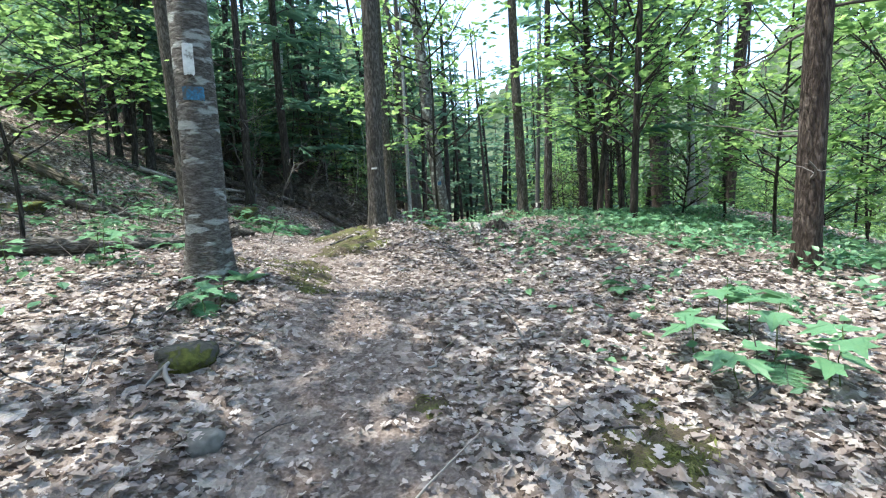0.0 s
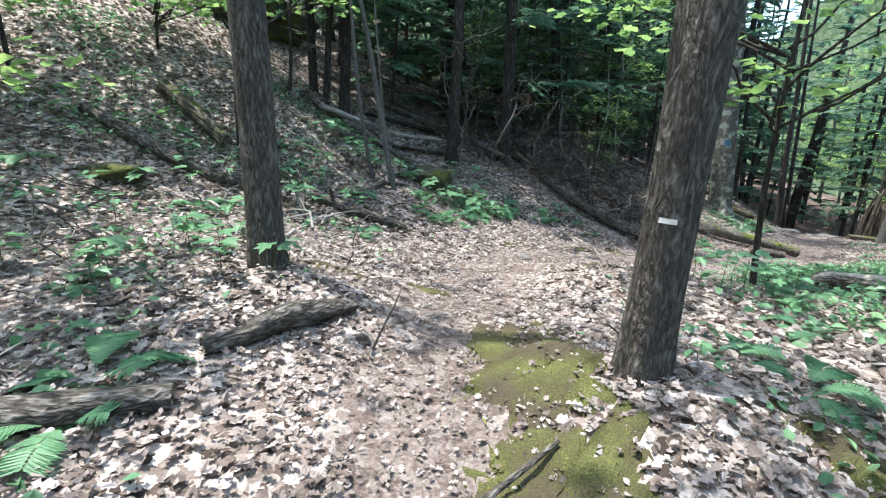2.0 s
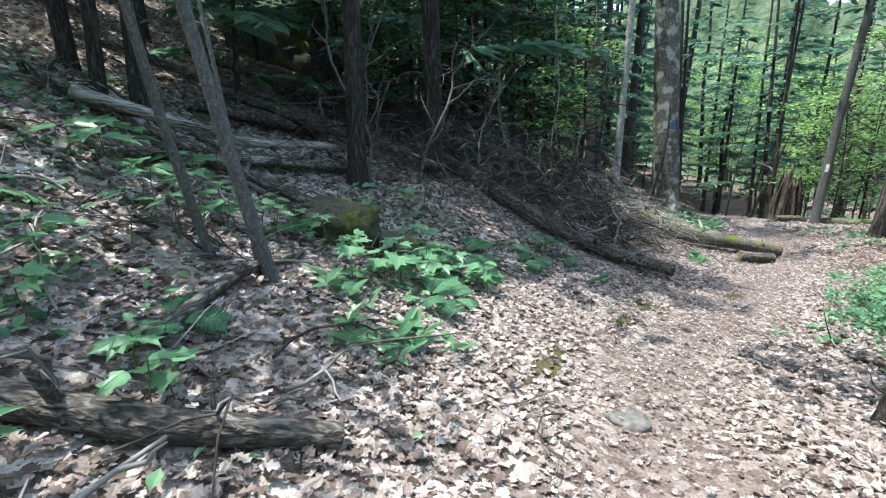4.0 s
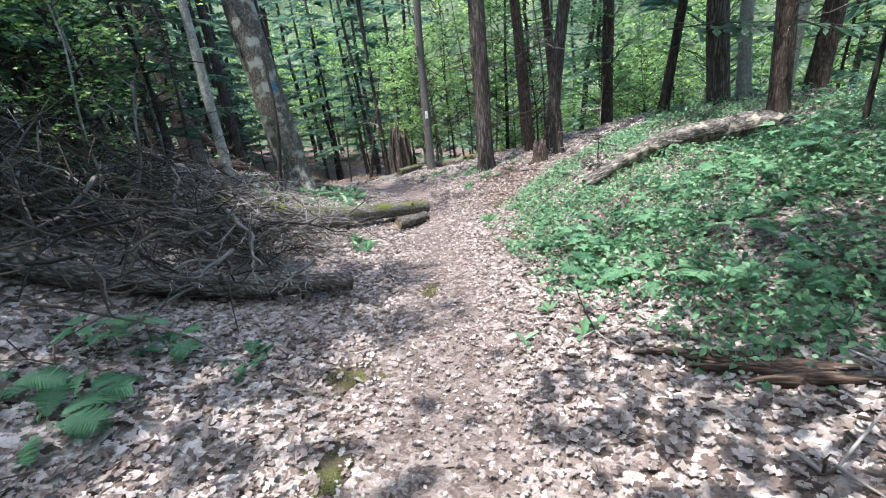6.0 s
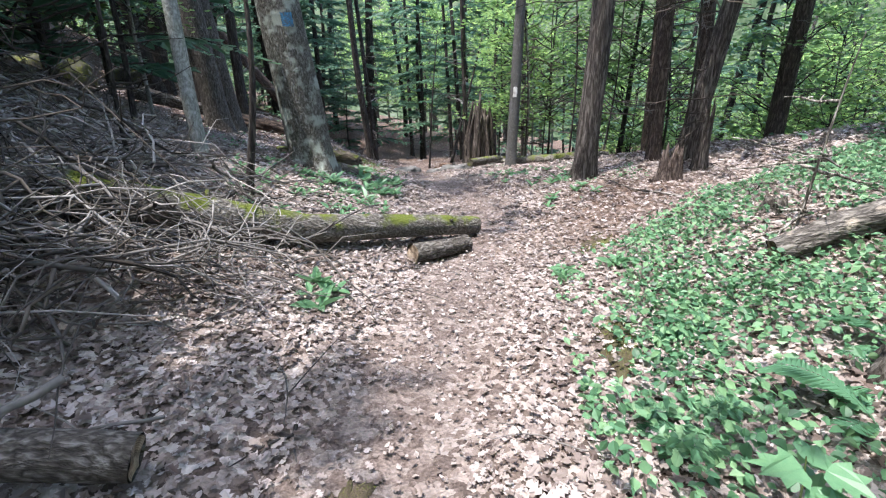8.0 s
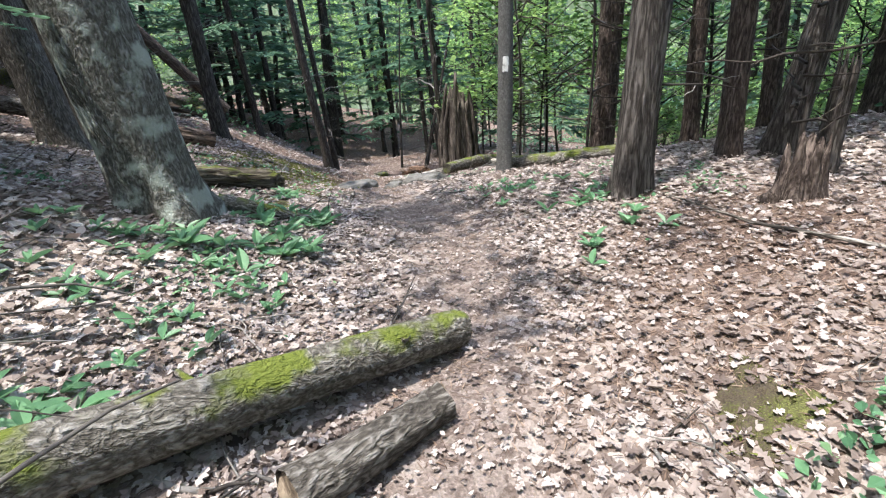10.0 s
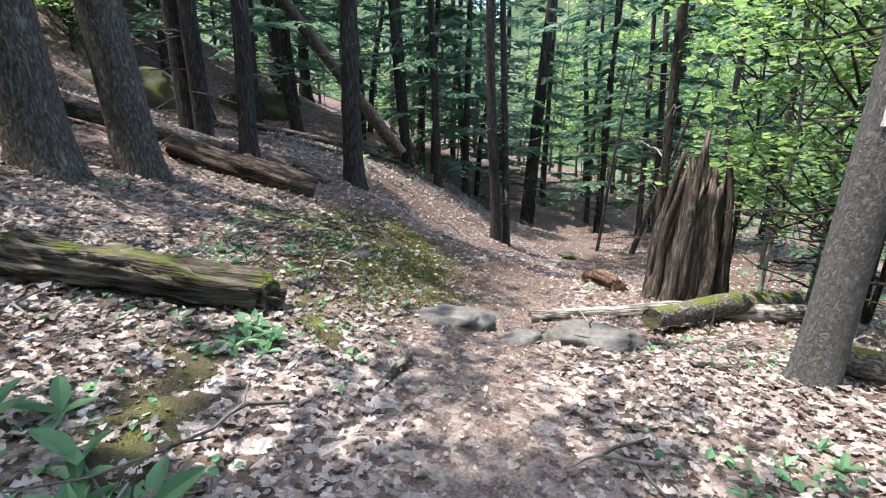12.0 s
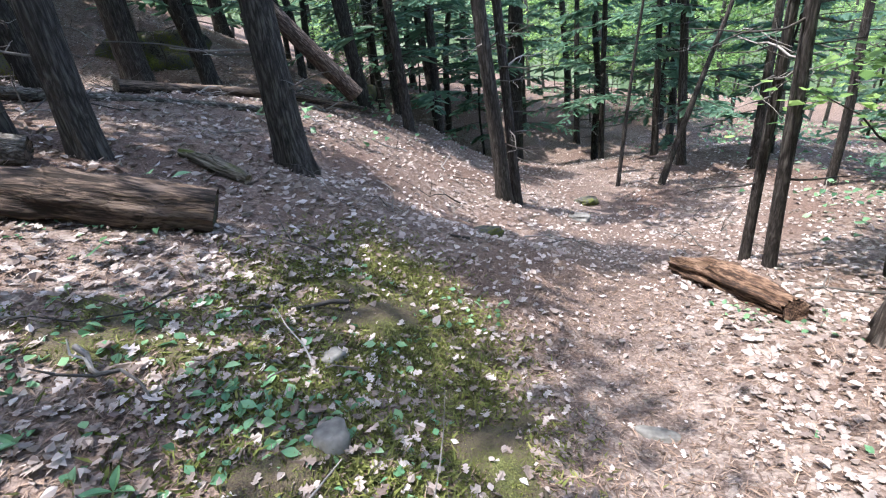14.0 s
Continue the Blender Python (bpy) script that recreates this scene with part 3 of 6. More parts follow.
def conifer_crown(seed, z0, z1, reach, branches, twigs, shape=(SPRAY, SPRAY_FACES)):
    """Drooping flat boughs with feathered side sprays, longest low down."""
    r = np.random.default_rng(seed)
    g = Geo()
    place, dirs, ups, size = [], [], [], []
    for b in range(branches):
        z = z0 + (z1 - z0) * (b / branches) ** 0.85 + r.uniform(-0.15, 0.15)
        length = reach * (1 - 0.85 * (z - z0) / (z1 - z0)) * r.uniform(0.6, 1.1)
        a = b * 2.4 + r.uniform(-0.4, 0.4)
        out = np.array([math.cos(a), math.sin(a), 0])
        droop = r.uniform(0.12, 0.3)
        pts = [np.array([0, 0, z]) + out * length * t + np.array([0, 0, 0.12 * length * t - droop * length * t * t]) for t in np.linspace(0, 1, 6)]
        tube(g, pts, [0.02 * (1 - t * 0.85) for t in np.linspace(0, 1, 6)], 3, cap=False)
        side = np.array([-out[1], out[0], 0])
        for s in np.linspace(0.16, 1.0, twigs):
            i = min(4, int(s * 5))
            p = pts[i] + (pts[i + 1] - pts[i]) * (s * 5 - i)
            sg = 1 if r.random() < 0.5 else -1
            dv = out * r.uniform(0.35, 0.9) + side * sg * r.uniform(0.4, 1.0) + np.array([0, 0, r.uniform(-0.4, -0.02)])
            ln = (0.3 + 0.5 * (1 - s)) * r.uniform(0.7, 1.2) * min(1.0, length / 1.4)
            dirs.append(dv)
            place.append(p + dv / np.linalg.norm(dv) * ln * 0.5)
            ups.append(np.array([r.normal(0, 0.35), r.normal(0, 0.35), 1.0]))
            size.append(ln)
    m = len(place)
    me = leaf_mesh("crown", shape[0], shape[1], np.array(place), aim(np.array(dirs), np.array(ups)), np.array(size), np.stack([r.normal(-0.1, 0.2, m), r.normal(-0.3, 0.2, m)], 1), NEEDLE)
    return me, g.mesh("branchwork", TWIG_DARK)


def dead_branches(seed, z0, z1, count, reach, mat):
    """Bare broken lower branches round a trunk."""
    r = np.random.default_rng(seed)
    g = Geo()
    for b in range(count):
        z, a, ln = r.uniform(z0, z1), r.uniform(0, 6.28), reach * r.uniform(0.3, 1.0)
        e = Vector((math.cos(a) * ln, math.sin(a) * ln, z + ln * r.uniform(-0.35, 0.25)))
        pts = bent((0, 0, z), e, 6, 0.12 * ln, seed + b)
        tube(g, pts, [0.013 * (1 - i / 7) + 0.003 for i in range(7)], 4, cap=False)
        for s in range(3):
            q = pts[2 + s]
            e2 = q + Vector((r.normal(0, 0.25), r.normal(0, 0.25), r.normal(-0.05, 0.15))) * ln * 0.7
            tube(g, bent(q, e2, 3, 0.05, seed + b + s * 9), [0.006, 0.005, 0.004, 0.002], 3, cap=False)
    return g.mesh("dead_branchwork", mat)


FEATHERED, LOBED = (FEATHER, FEATHER_FACES), (SMALL_MAPLE, SMALL_MAPLE_FACES)
CONIFERS = [conifer_crown(11 + k, 1.7, 13.5, 2.7, 40, 22, FEATHERED) for k in range(2)]
FAR_CONIFERS = [conifer_crown(14 + k, 2.0, 13.5, 2.7, 38, 22) for k in range(3)]
HIGH_CONIFERS = [conifer_crown(31 + k, 6.0, 15.0, 2.6, 30, 15) for k in range(2)]
SPARSE_BROADS = [broad_crown(91 + k, 6.0, 11.0, 2.4, 16, 22, 0.2) for k in range(2)]
SPARSE_CONIFERS = [conifer_crown(95 + k, 6.5, 14.0, 1.7, 14, 10) for k in range(2)]
BROADS = [broad_crown(21 + k, 4.8, 12.0, 2.8, 52, 26, 0.22) for k in range(3)]
FAR_BROADS = [broad_crown(121 + k, 2.4, 12.0, 3.0, 62, 24, 0.25) for k in range(3)]
SAPLINGS = [broad_crown(41 + k, 1.7, 5.6, 1.6, 30, 30, 0.13, None, LOBED, 0.24, 0.3) for k in range(4)]
DEAD = [dead_branches(51 + k, 0.7, 4.2, 12, 1.3, TWIG) for k in range(3)]
LOW_CONIFERS = [conifer_crown(71 + k, 0.8, 7.5, 2.2, 34, 20, FEATHERED) for k in range(2)]
BUSHES = [broad_crown(81 + k, 0.6, 4.8, 1.7, 40, 26, 0.14, None, LOBED, 0.26, 0.32) for k in range(2)]
THICKET = [dead_branches(61 + k, 0.3, 2.8, 20, 1.0, TWIG_DARK) for k in range(2)]


def crown_parts(root, crown, lean, s=1.0, rz=0.0, dz=0.0):
    m = pose(0, 0, dz, -math.degrees(math.atan(lean[1])), math.degrees(math.atan(lean[0])), rz) @ Matrix.Diagonal((s, s, 1, 1))
    tagged(part("crown", crown[0], root, "", m), kind="stuff")
    tagged(part("branchwork", crown[1], root, "", m), kind="stuff")


COUNT = [0]


def tree(x, y, r, lx, ly, kind):
    """A tree of its own along the trail: where it stands, its radius and lean, and its kind."""
    COUNT[0] += 1
    i = COUNT[0]
    near = r > 0.09
    label, mat, h, crown, dead = {
        "oak": ("oak tree with grey furrowed bark on the leaf-strewn slope", BARK_OAK, 13, BROADS, None),
        "leaning_oak": ("large leaning oak with lichen-grey bark and spreading root flare", BARK_LEANING, 13, BROADS, None),
        "birch": ("striped grey-brown birch with painted trail blazes beside the path", BARK_BIRCH, 12, BROADS, None),
        "pine": ("tall pine with dark deeply furrowed bark beside the trail", BARK_PINE, 15, HIGH_CONIFERS, DEAD),
        "red_pine": ("reddish-barked pine trunk with bare lower branches", BARK_RED, 15, HIGH_CONIFERS, DEAD),
        "hemlock": ("dark hemlock tree with drooping feathery boughs", BARK_HEMLOCK, 13.5, CONIFERS, DEAD),
        "grey_tree": ("smooth grey tree trunk with a white painted blaze", BARK_GREY, 13, BROADS, None),
        "pale_tree": ("slender pale grey tree with mottled lichen bark", BARK_PALE, 11, BROADS, None),
        "sapling": ("thin dark sapling with layered green leaves", BARK_HEMLOCK, 5.5, SAPLINGS, None),
    }[kind]
    root = thing("sapling_tree" if kind == "sapling" else kind.replace("leaning_oak", "leaning_oak_tree") + ("" if "tree" in kind else "_tree" if kind != "leaning_oak" else ""), x, y, label, "tree", "forest trees")
    part("trunk", trunk_mesh(r, h, mat, (lx, ly), 28 if near else 12, i * 1.37, 0.75 if kind == "leaning_oak" else 0.55 if near else 0.25, 0.05, 0.5 if kind == "leaning_oak" else 0.3, 0.09 if "pine" in kind else 0.05), root)
    # crowns above the view near the trail are swapped to steer the light
    if kind != "sapling" and off_trail(x, y) < (6.5 if y > 10 else 4.4) and not (kind == "hemlock" and (x > 5.5 and y > 24 or x < 1 and 5.5 < y < 14)):
        if y > 10 and off_trail(x, y) > 1.8:
            crown = HIGH_CONIFERS if crown in (CONIFERS, HIGH_CONIFERS) else SPARSE_BROADS
        else:
            crown = SPARSE_CONIFERS if crown in (CONIFERS, HIGH_CONIFERS) else SPARSE_BROADS
    if kind == "sapling" and y > 20:
        crown = SPARSE_CONIFERS
    c = crown[i % len(crown)]
    crown_parts(root, c, (lx, ly), 0.85 + 0.3 * ((i * 37) % 10) / 10, (i * 77) % 360, 0.0)
    if dead:
        tagged(part("dead_branchwork", dead[i % len(dead)], root, "bare grey broken branches", pose(0, 0, 0, -math.degrees(math.atan(ly)), math.degrees(math.atan(lx)), (i * 131) % 360)), kind="stuff")
    return root


birch = tree(1.25, -4.59, 0.128, 0.016, 0.011, "birch")
tree(-0.26, -1.40, 0.121, -0.021, -0.013, "oak")
oak_by_trail = tree(2.24, -1.60, 0.113, 0.015, 0.001, "oak")
tree(2.23, 1.99, 0.11, -0.010, 0.001, "oak")
tree(4.78, 0.98, 0.097, -0.015, 0.004, "oak")
tree(5.83, -1.38, 0.057, 0.025, -0.012, "sapling")
tree(6.15, 0.67, 0.053, 0.077, -0.031, "sapling")
tree(5.96, -4.19, 0.100, 0.011, -0.009, "red_pine")
tree(6.6, 1.9, 0.08, -0.03, 0.02, "hemlock")
tree(9.7, 5.2, 0.15, -0.05, 0.03, "red_pine")
tree(-2.15, 10.75, 0.170, 0.049, 0.013, "pale_tree")
tree(-7.32, 8.73, 0.168, 0.038, 0.023, "hemlock")
tree(-3.89, 4.05, 0.070, 0.062, 0.034, "sapling")
tree(-4.30, 4.22, 0.086, -0.004, -0.003, "hemlock")
tree(-5.49, 6.80, 0.108, 0.021, 0.015, "hemlock")
tree(-3.07, 7.75, 0.120, 0.063, 0.028, "hemlock")
tree(-1.44, 11.86, 0.100, -0.039, -0.009, "hemlock")
tree(-1.64, 5.06, 0.107, 0.020, 0.007, "hemlock")
tree(-0.88, 6.14, 0.125, 0.002, 0.000, "hemlock")
tree(-3.71, 4.33, 0.103, 0.033, 0.029, "hemlock")
leaning = tree(3.98, 11.4, 0.3, -0.086, 0.019, "leaning_oak")
tree(2.61, 10.56, 0.081, 0.004, 0.0, "pale_tree")
marked = tree(8.21, 12.84, 0.112, 0.032, -0.022, "grey_tree")
tree(7.95, 10.22, 0.175, 0.02, -0.007, "pine")
tree(11.37, 11.02, 0.121, -0.041, 0.048, "red_pine")
tree(12.8, 10.4, 0.17, 0.0, 0.0, "red_pine")
tree(10.63, 7.61, 0.101, 0.060, -0.116, "hemlock")
tree(10.59, 6.48, 0.200, -0.023, 0.058, "pine")
tree(11.5, 6.4, 0.125, -0.018, 0.052, "pale_tree")
tree(11.35, 5.7, 0.13, 0.029, -0.093, "pale_tree")
tree(11.9, 5.4, 0.18, 0.023, -0.080, "red_pine")
tree(9.90, 29.71, 0.300, 0.051, -0.015, "hemlock")
tree(1.31, 23.27, 0.250, 0.027, 0.001, "hemlock")
tree(10.41, 13.15, 0.200, 0.020, -0.020, "red_pine")
tree(9.43, 10.25, 0.125, -0.029, 0.044, "red_pine")
tree(9.75, 9.95, 0.150, 0.10, -0.11, "pine")
tree(2.52, 17.8, 0.16, -0.045, 0.007, "hemlock")
tree(3.35, 17.6, 0.125, 0.030, 0.014, "hemlock")
tree(1.84, 25.50, 0.2, -0.05, -0.025, "hemlock")
tree(5.13, 27.52, 0.150, -0.055, -0.001, "hemlock")
tree(7.21, 27.99, 0.137, 0.008, -0.001, "hemlock")
tree(9.88, 18.35, 0.062, 0.009, -0.004, "hemlock")
tree(11.9, 13.6, 0.07, 0.05, -0.02, "sapling")
tree(11.2, 12.0, 0.13, -0.022, 0.039, "red_pine")
tree(2.78, 14.6, 0.22, -0.03, 0.02, "oak")
tree(3.08, 15.5, 0.21, -0.1, -0.02, "oak")
tree(1.37, 20.61, 0.180, -0.136, -0.074, "hemlock")
tree(2.75, 17.6, 0.126, -0.02, 0.021, "hemlock")
tree(1.99, 25.09, 0.170, -0.167, -0.049, "hemlock")
tree(4.73, 18.5, 0.16, 0.008, 0.001, "hemlock")
tree(5.20, 26.31, 0.172, -0.092, -0.005, "hemlock")
tree(6.16, 24.95, 0.121, -0.037, 0.001, "hemlock")
tree(7.51, 30.94, 0.150, -0.086, 0.007, "hemlock")
tree(7.53, 21.29, 0.125, -0.057, 0.009, "hemlock")
tree(7.83, 21.4, 0.089, -0.060, 0.011, "hemlock")
tree(11.67, 34.67, 0.166, 0.002, 0.0, "hemlock")
tree(13.55, 33.09, 0.129, -0.007, 0.002, "hemlock")
tree(10.85, 23.79, 0.05, 0.09, -0.023, "sapling")
tree(11.75, 23.39, 0.08, 0.231, -0.112, "sapling")
tree(9.72, 17.75, 0.07, -0.023, 0.013, "hemlock")
tree(0.14, 33.61, 0.253, -0.020, -0.005, "hemlock")
tree(12.47, 28.24, 0.092, -0.012, 0.005, "hemlock")
tree(13.07, 26.09, 0.095, -0.037, 0.022, "hemlock")
tree(12.9, 24.5, 0.107, -0.06, 0.04, "hemlock")
tree(14.46, 21.84, 0.09, -0.007, 0.008, "hemlock")
tree(13.97, 23.43, 0.1, 0.005, -0.004, "hemlock")

# ---- painted blazes ----
def blaze(root, r, lean, z, w, h, az, mat, name, label):
    """A patch of paint wrapped on a trunk; az: degrees from +x in which it faces."""
    g = Geo()
    cols, rows = 7, 8
    v, f = [], []
    for j in range(rows):
        for i in range(cols):
            u, t = i / (cols - 1) - 0.5, j / (rows - 1) - 0.5
            wob = 1 + 0.12 * noise.noise(Vector((i * 1.3, j * 0.9, z * 3)))
            a = radians(az) + u * w / r * wob
            zz = z + t * h * wob
            rr = r * 1.1 * (1 - 0.7 * max(zz, 0) / 13) + 0.006
            v.append((lean[0] * zz + math.cos(a) * rr, lean[1] * zz + math.sin(a) * rr, zz))
    f = [(j * cols + i, j * cols + i + 1, (j + 1) * cols + i + 1, (j + 1) * cols + i) for j in range(rows - 1) for i in range(cols - 1)]
    g.add(v, f)
    part(name, g.mesh(name, mat), root, label)


blaze(birch, 0.128, (0.016, 0.011), 1.39, 0.06, 0.19, -68, WHITE_PAINT, "white_blaze", "white painted trail blaze")
blaze(birch, 0.128, (0.016, 0.011), 1.18, 0.12, 0.085, -62, BLUE_PAINT, "blue_blaze", "smeared blue painted trail blaze")
blaze(oak_by_trail, 0.113, (0.015, 0.001), 0.75, 0.07, 0.022, -105, WHITE_PAINT, "pale_scar", "pale scar on the bark")
blaze(marked, 0.112, (0.032, -0.022), 1.5, 0.075, 0.19, -118, WHITE_PAINT, "white_blaze", "white painted trail blaze")
blaze(leaning, 0.32, (-0.086, 0.019), 1.9, 0.14, 0.16, -86, BLUE_PAINT, "blue_blaze", "smeared blue painted trail blaze")

# ---- the forest further off ----
KNOWN = [o.matrix_world.translation.to_2d() for o in scene.objects if o.get("category") == "tree"]


def master(kind, r, h, mat, crown, dead=None, label="", n=10):
    root = new(kind)
    tagged(root, label, "tree", "far forest trees")
    part("trunk", trunk_mesh(r, h, mat, (0, 0), min(n, 8), len(label) * 0.31 + r * 9, 0.3, 0.25), root)
    crown_parts(root, crown, (0, 0))
    if dead:
        tagged(part("dead_branchwork", dead, root), kind="stuff")
    return root


MASTERS = [master("hemlock_tree", 0.14, 13.5, BARK_HEMLOCK, FAR_CONIFERS[k], DEAD[k], "dark hemlock of the forest behind the trail") for k in range(3)]
MASTERS += [master("maple_tree", 0.13, 12, BARK_OAK, FAR_BROADS[k], None, "leafy maple of the forest behind the trail") for k in range(3)]
MASTERS += [master("sapling_tree", 0.03, 5.2, BARK_HEMLOCK, SAPLINGS[k], None, "young maple with bright layered leaves", 7) for k in range(4)]
MASTERS += [master("pale_sapling", 0.04, 8.0, BARK_PALE, SAPLINGS[k], THICKET[k], "slim understorey tree with bare twigs below", 7) for k in range(2)]
MASTERS += [master("young_hemlock", 0.05, 7.5, BARK_HEMLOCK, LOW_CONIFERS[k], None, "young hemlock with dark boughs to the ground", 7) for k in range(2)]
MASTERS += [master("bushy_sapling", 0.025, 4.6, BARK_HEMLOCK, BUSHES[k], None, "bushy young maple in bright leaf", 6) for k in range(2)]
used = set()
WALK = np.array([m.translation[:2] for t, m in PATH])


def plant_tree(which, x, y, s):
    m = pose(x, y, gz(x, y) - 0.05, rng.normal(0, 2.5), rng.normal(0, 2.5), rng.uniform(0, 360))
    root = MASTERS[which]
    if which not in used:
        used.add(which)
        root.scale = (s, s, s)
        root.matrix_basis = m @ Matrix.Diagonal((s, s, s, 1))
    else:
        keep = root.scale.copy()
        root.scale = (s, s, s)
        copy_thing(root, m)
        root.scale = keep
    KNOWN.append(Vector((x, y)))


def free(x, y, gap):
    return all((x - k.x) ** 2 + (y - k.y) ** 2 > gap * gap for k in KNOWN)


made = 0
tries = 0
while made < 200 and tries < 20000:
    tries += 1
    x, y = rng.uniform(-26, 42), rng.uniform(-9, 66)
    near = float(np.min(np.hypot(WALK[:, 0] - x, WALK[:, 1] - y)))
    if near < 8.5 or off_trail(x, y) < 1.4 or not free(x, y, 1.5):
        continue
    if x < -3 and y < 5 and rng.random() < 0.5:
        continue
    right = x < -3 and y < 5 or (x - 5) > 0.25 * (y - 8)
    basin = -3 < x < 24 and 15 < y < 36
    if basin and made % 3:
        continue
    roll = rng.random()
    if near > 34 and roll > 0.6:
        continue
    if basin:
        which = int(rng.integers(0, 3))
    elif right:
        which = int(rng.integers(3, 6)) if roll < 0.36 else int(rng.integers(6, 10)) if roll < 0.6 else int(rng.integers(0, 3)) if roll < 0.74 else int(rng.integers(14, 16)) if roll < 0.93 else int(rng.integers(12, 14))
    else:
        which = int(rng.integers(0, 3)) if roll < 0.58 else int(rng.integers(12, 14)) if roll < 0.84 else int(rng.integers(10, 12)) if roll < 0.9 else int(rng.integers(14, 16))
    plant_tree(which, x, y, rng.uniform(0.8, 1.25))
    made += 1
# maples added out of view beside the start, so their crowns shade its ground
for which, x, y, s in ((4, 4.7, -10.4, 1.35), (5, -1.6, -8.4, 1.3)):
    plant_tree(which, x, y, s)
# young leafy trees close to the first stretch and along the open side
for which, x, y, s in ((6, 3.3, 1.9, 1.1), (8, 6.9, 1.6, 1.0), (9, 7.6, 3.6, 1.1), (6, -2.9, 0.9, 0.9), (7, -3.9, 3.0, 1.1), (8, 8.6, -0.6, 1.0), (9, -4.0, -2.6, 1.0),
                       (6, 9.8, 2.4, 1.1), (8, 12.2, 12.6, 1.1), (9, 11.0, 15.4, 1.1), (6, 12.9, 15.8, 1.2), (7, 13.4, 10.6, 1.1), 
                       (9, -5.2, -0.4, 1.0), (6, 7.9, -3.2, 1.0), (7, 10.6, 17.2, 1.0), 
                       (14, -5.5, 1.8, 1.0), (15, -6.3, -2.6, 1.0), (15, -5.6, -1.2, 0.9), (15, -3.6, -3.9, 0.8), (0, -0.5, 9.0, 0.9), (14, 9.4, -2.4, 1.0), (15, 10.4, 0.8, 1.0), (14, 8.6, 2.0, 0.8), (15, 13.2, 7.6, 0.9), (14, 12.6, 14.0, 0.8),
                       (12, -3.6, 10.4, 0.8), (13, -2.0, 12.8, 0.9), (12, -0.2, 13.2, 0.8), (13, 1.4, 13.4, 0.7), (12, 0.2, 15.2, 0.8), (13, -4.6, 8.6, 0.9), (13, -0.3, 9.5, 0.9), (12, 1.2, 11.8, 0.9),
                       (13, -1.2, 8.2, 0.7), (12, -2.6, 7.0, 0.8), (13, -1.9, 9.9, 0.8), (12, 0.6, 10.3, 0.8), (13, 1.9, 11.4, 0.75), (12, -3.4, 5.6, 0.8), (0, -1.5, 15.5, 1.0), (1, -3.2, 13.6, 1.0), (2, -3.6, 21.0, 1.0), 
                       (1, 3.2, 27.6, 1.0), (2, 3.0, 30.6, 1.0), (0, -2.0, 26.0, 1.0), (1, 0.6, 29.0, 1.1), (2, -4.6, 25.4, 1.0), (0, 5.6, 31.6, 1.0), (1, -5.6, 17.2, 1.0), (1, 6.1, 29.2, 1.0), (2, 8.2, 33.4, 1.0), (1, 13.0, 30.2, 1.0), (0, 5.2, 33.6, 1.1), (2, 7.2, 37.2, 1.2), (1, 9.8, 37.0, 1.2), (0, 14.2, 36.4, 1.2), (2, 3.0, 34.6, 1.1), (14, 0.3, 13.0, 0.9), (8, -1.3, -2.9, 0.75), (0, 16.4, 31.0, 1.1), (1, 17.6, 26.6, 1.1), (13, 16.2, 21.0, 1.0), (13, 9.2, 31.8, 1.0), (12, 14.6, 28.6, 1.0), (13, 15.4, 24.6, 0.9)):
    plant_tree(which, x, y, s)
# leafy understorey closing the views between the trunks
made = 0
while made < 100:
    x, y = rng.uniform(-10, 30), rng.uniform(9, 46)
    near = float(np.min(np.hypot(WALK[:, 0] - x, WALK[:, 1] - y)))
    if near < 6.5 or near > 24 or off_trail(x, y) < 2.2 or (x < 21 and 14 < y < 34 and x > -3) or not free(x, y, 1.1):
        continue
    roll = rng.random()
    open_side = (x - 7) > 0.3 * (y - 12)
    which = int(rng.integers(14, 16)) if roll < (0.6 if open_side else 0.2) else int(rng.integers(12, 14)) if roll < 0.85 else int(rng.integers(6, 10))
    plant_tree(which, x, y, rng.uniform(0.55, 1.0))
    made += 1
# dead-twigged understorey above the brush pile
for which, x, y, s in ((10, -0.2, 8.6, 0.55), (11, 1.2, 9.6, 0.6), (10, -1.9, 7.2, 0.5), (11, 2.0, 12.6, 0.7), (10, 0.4, 11.4, 0.8), (11, -2.4, 9.6, 0.8), (10, 11.2, 16.6, 0.8), (11, 9.6, 14.6, 0.8),
                       (11, 13.4, 18.4, 0.9), (10, 10.2, 15.9, 0.7), (11, 11.6, 14.4, 0.8), (10, -0.9, 10.4, 0.6), (11, 0.9, 7.9, 0.4)):
    plant_tree(which, x, y, s)


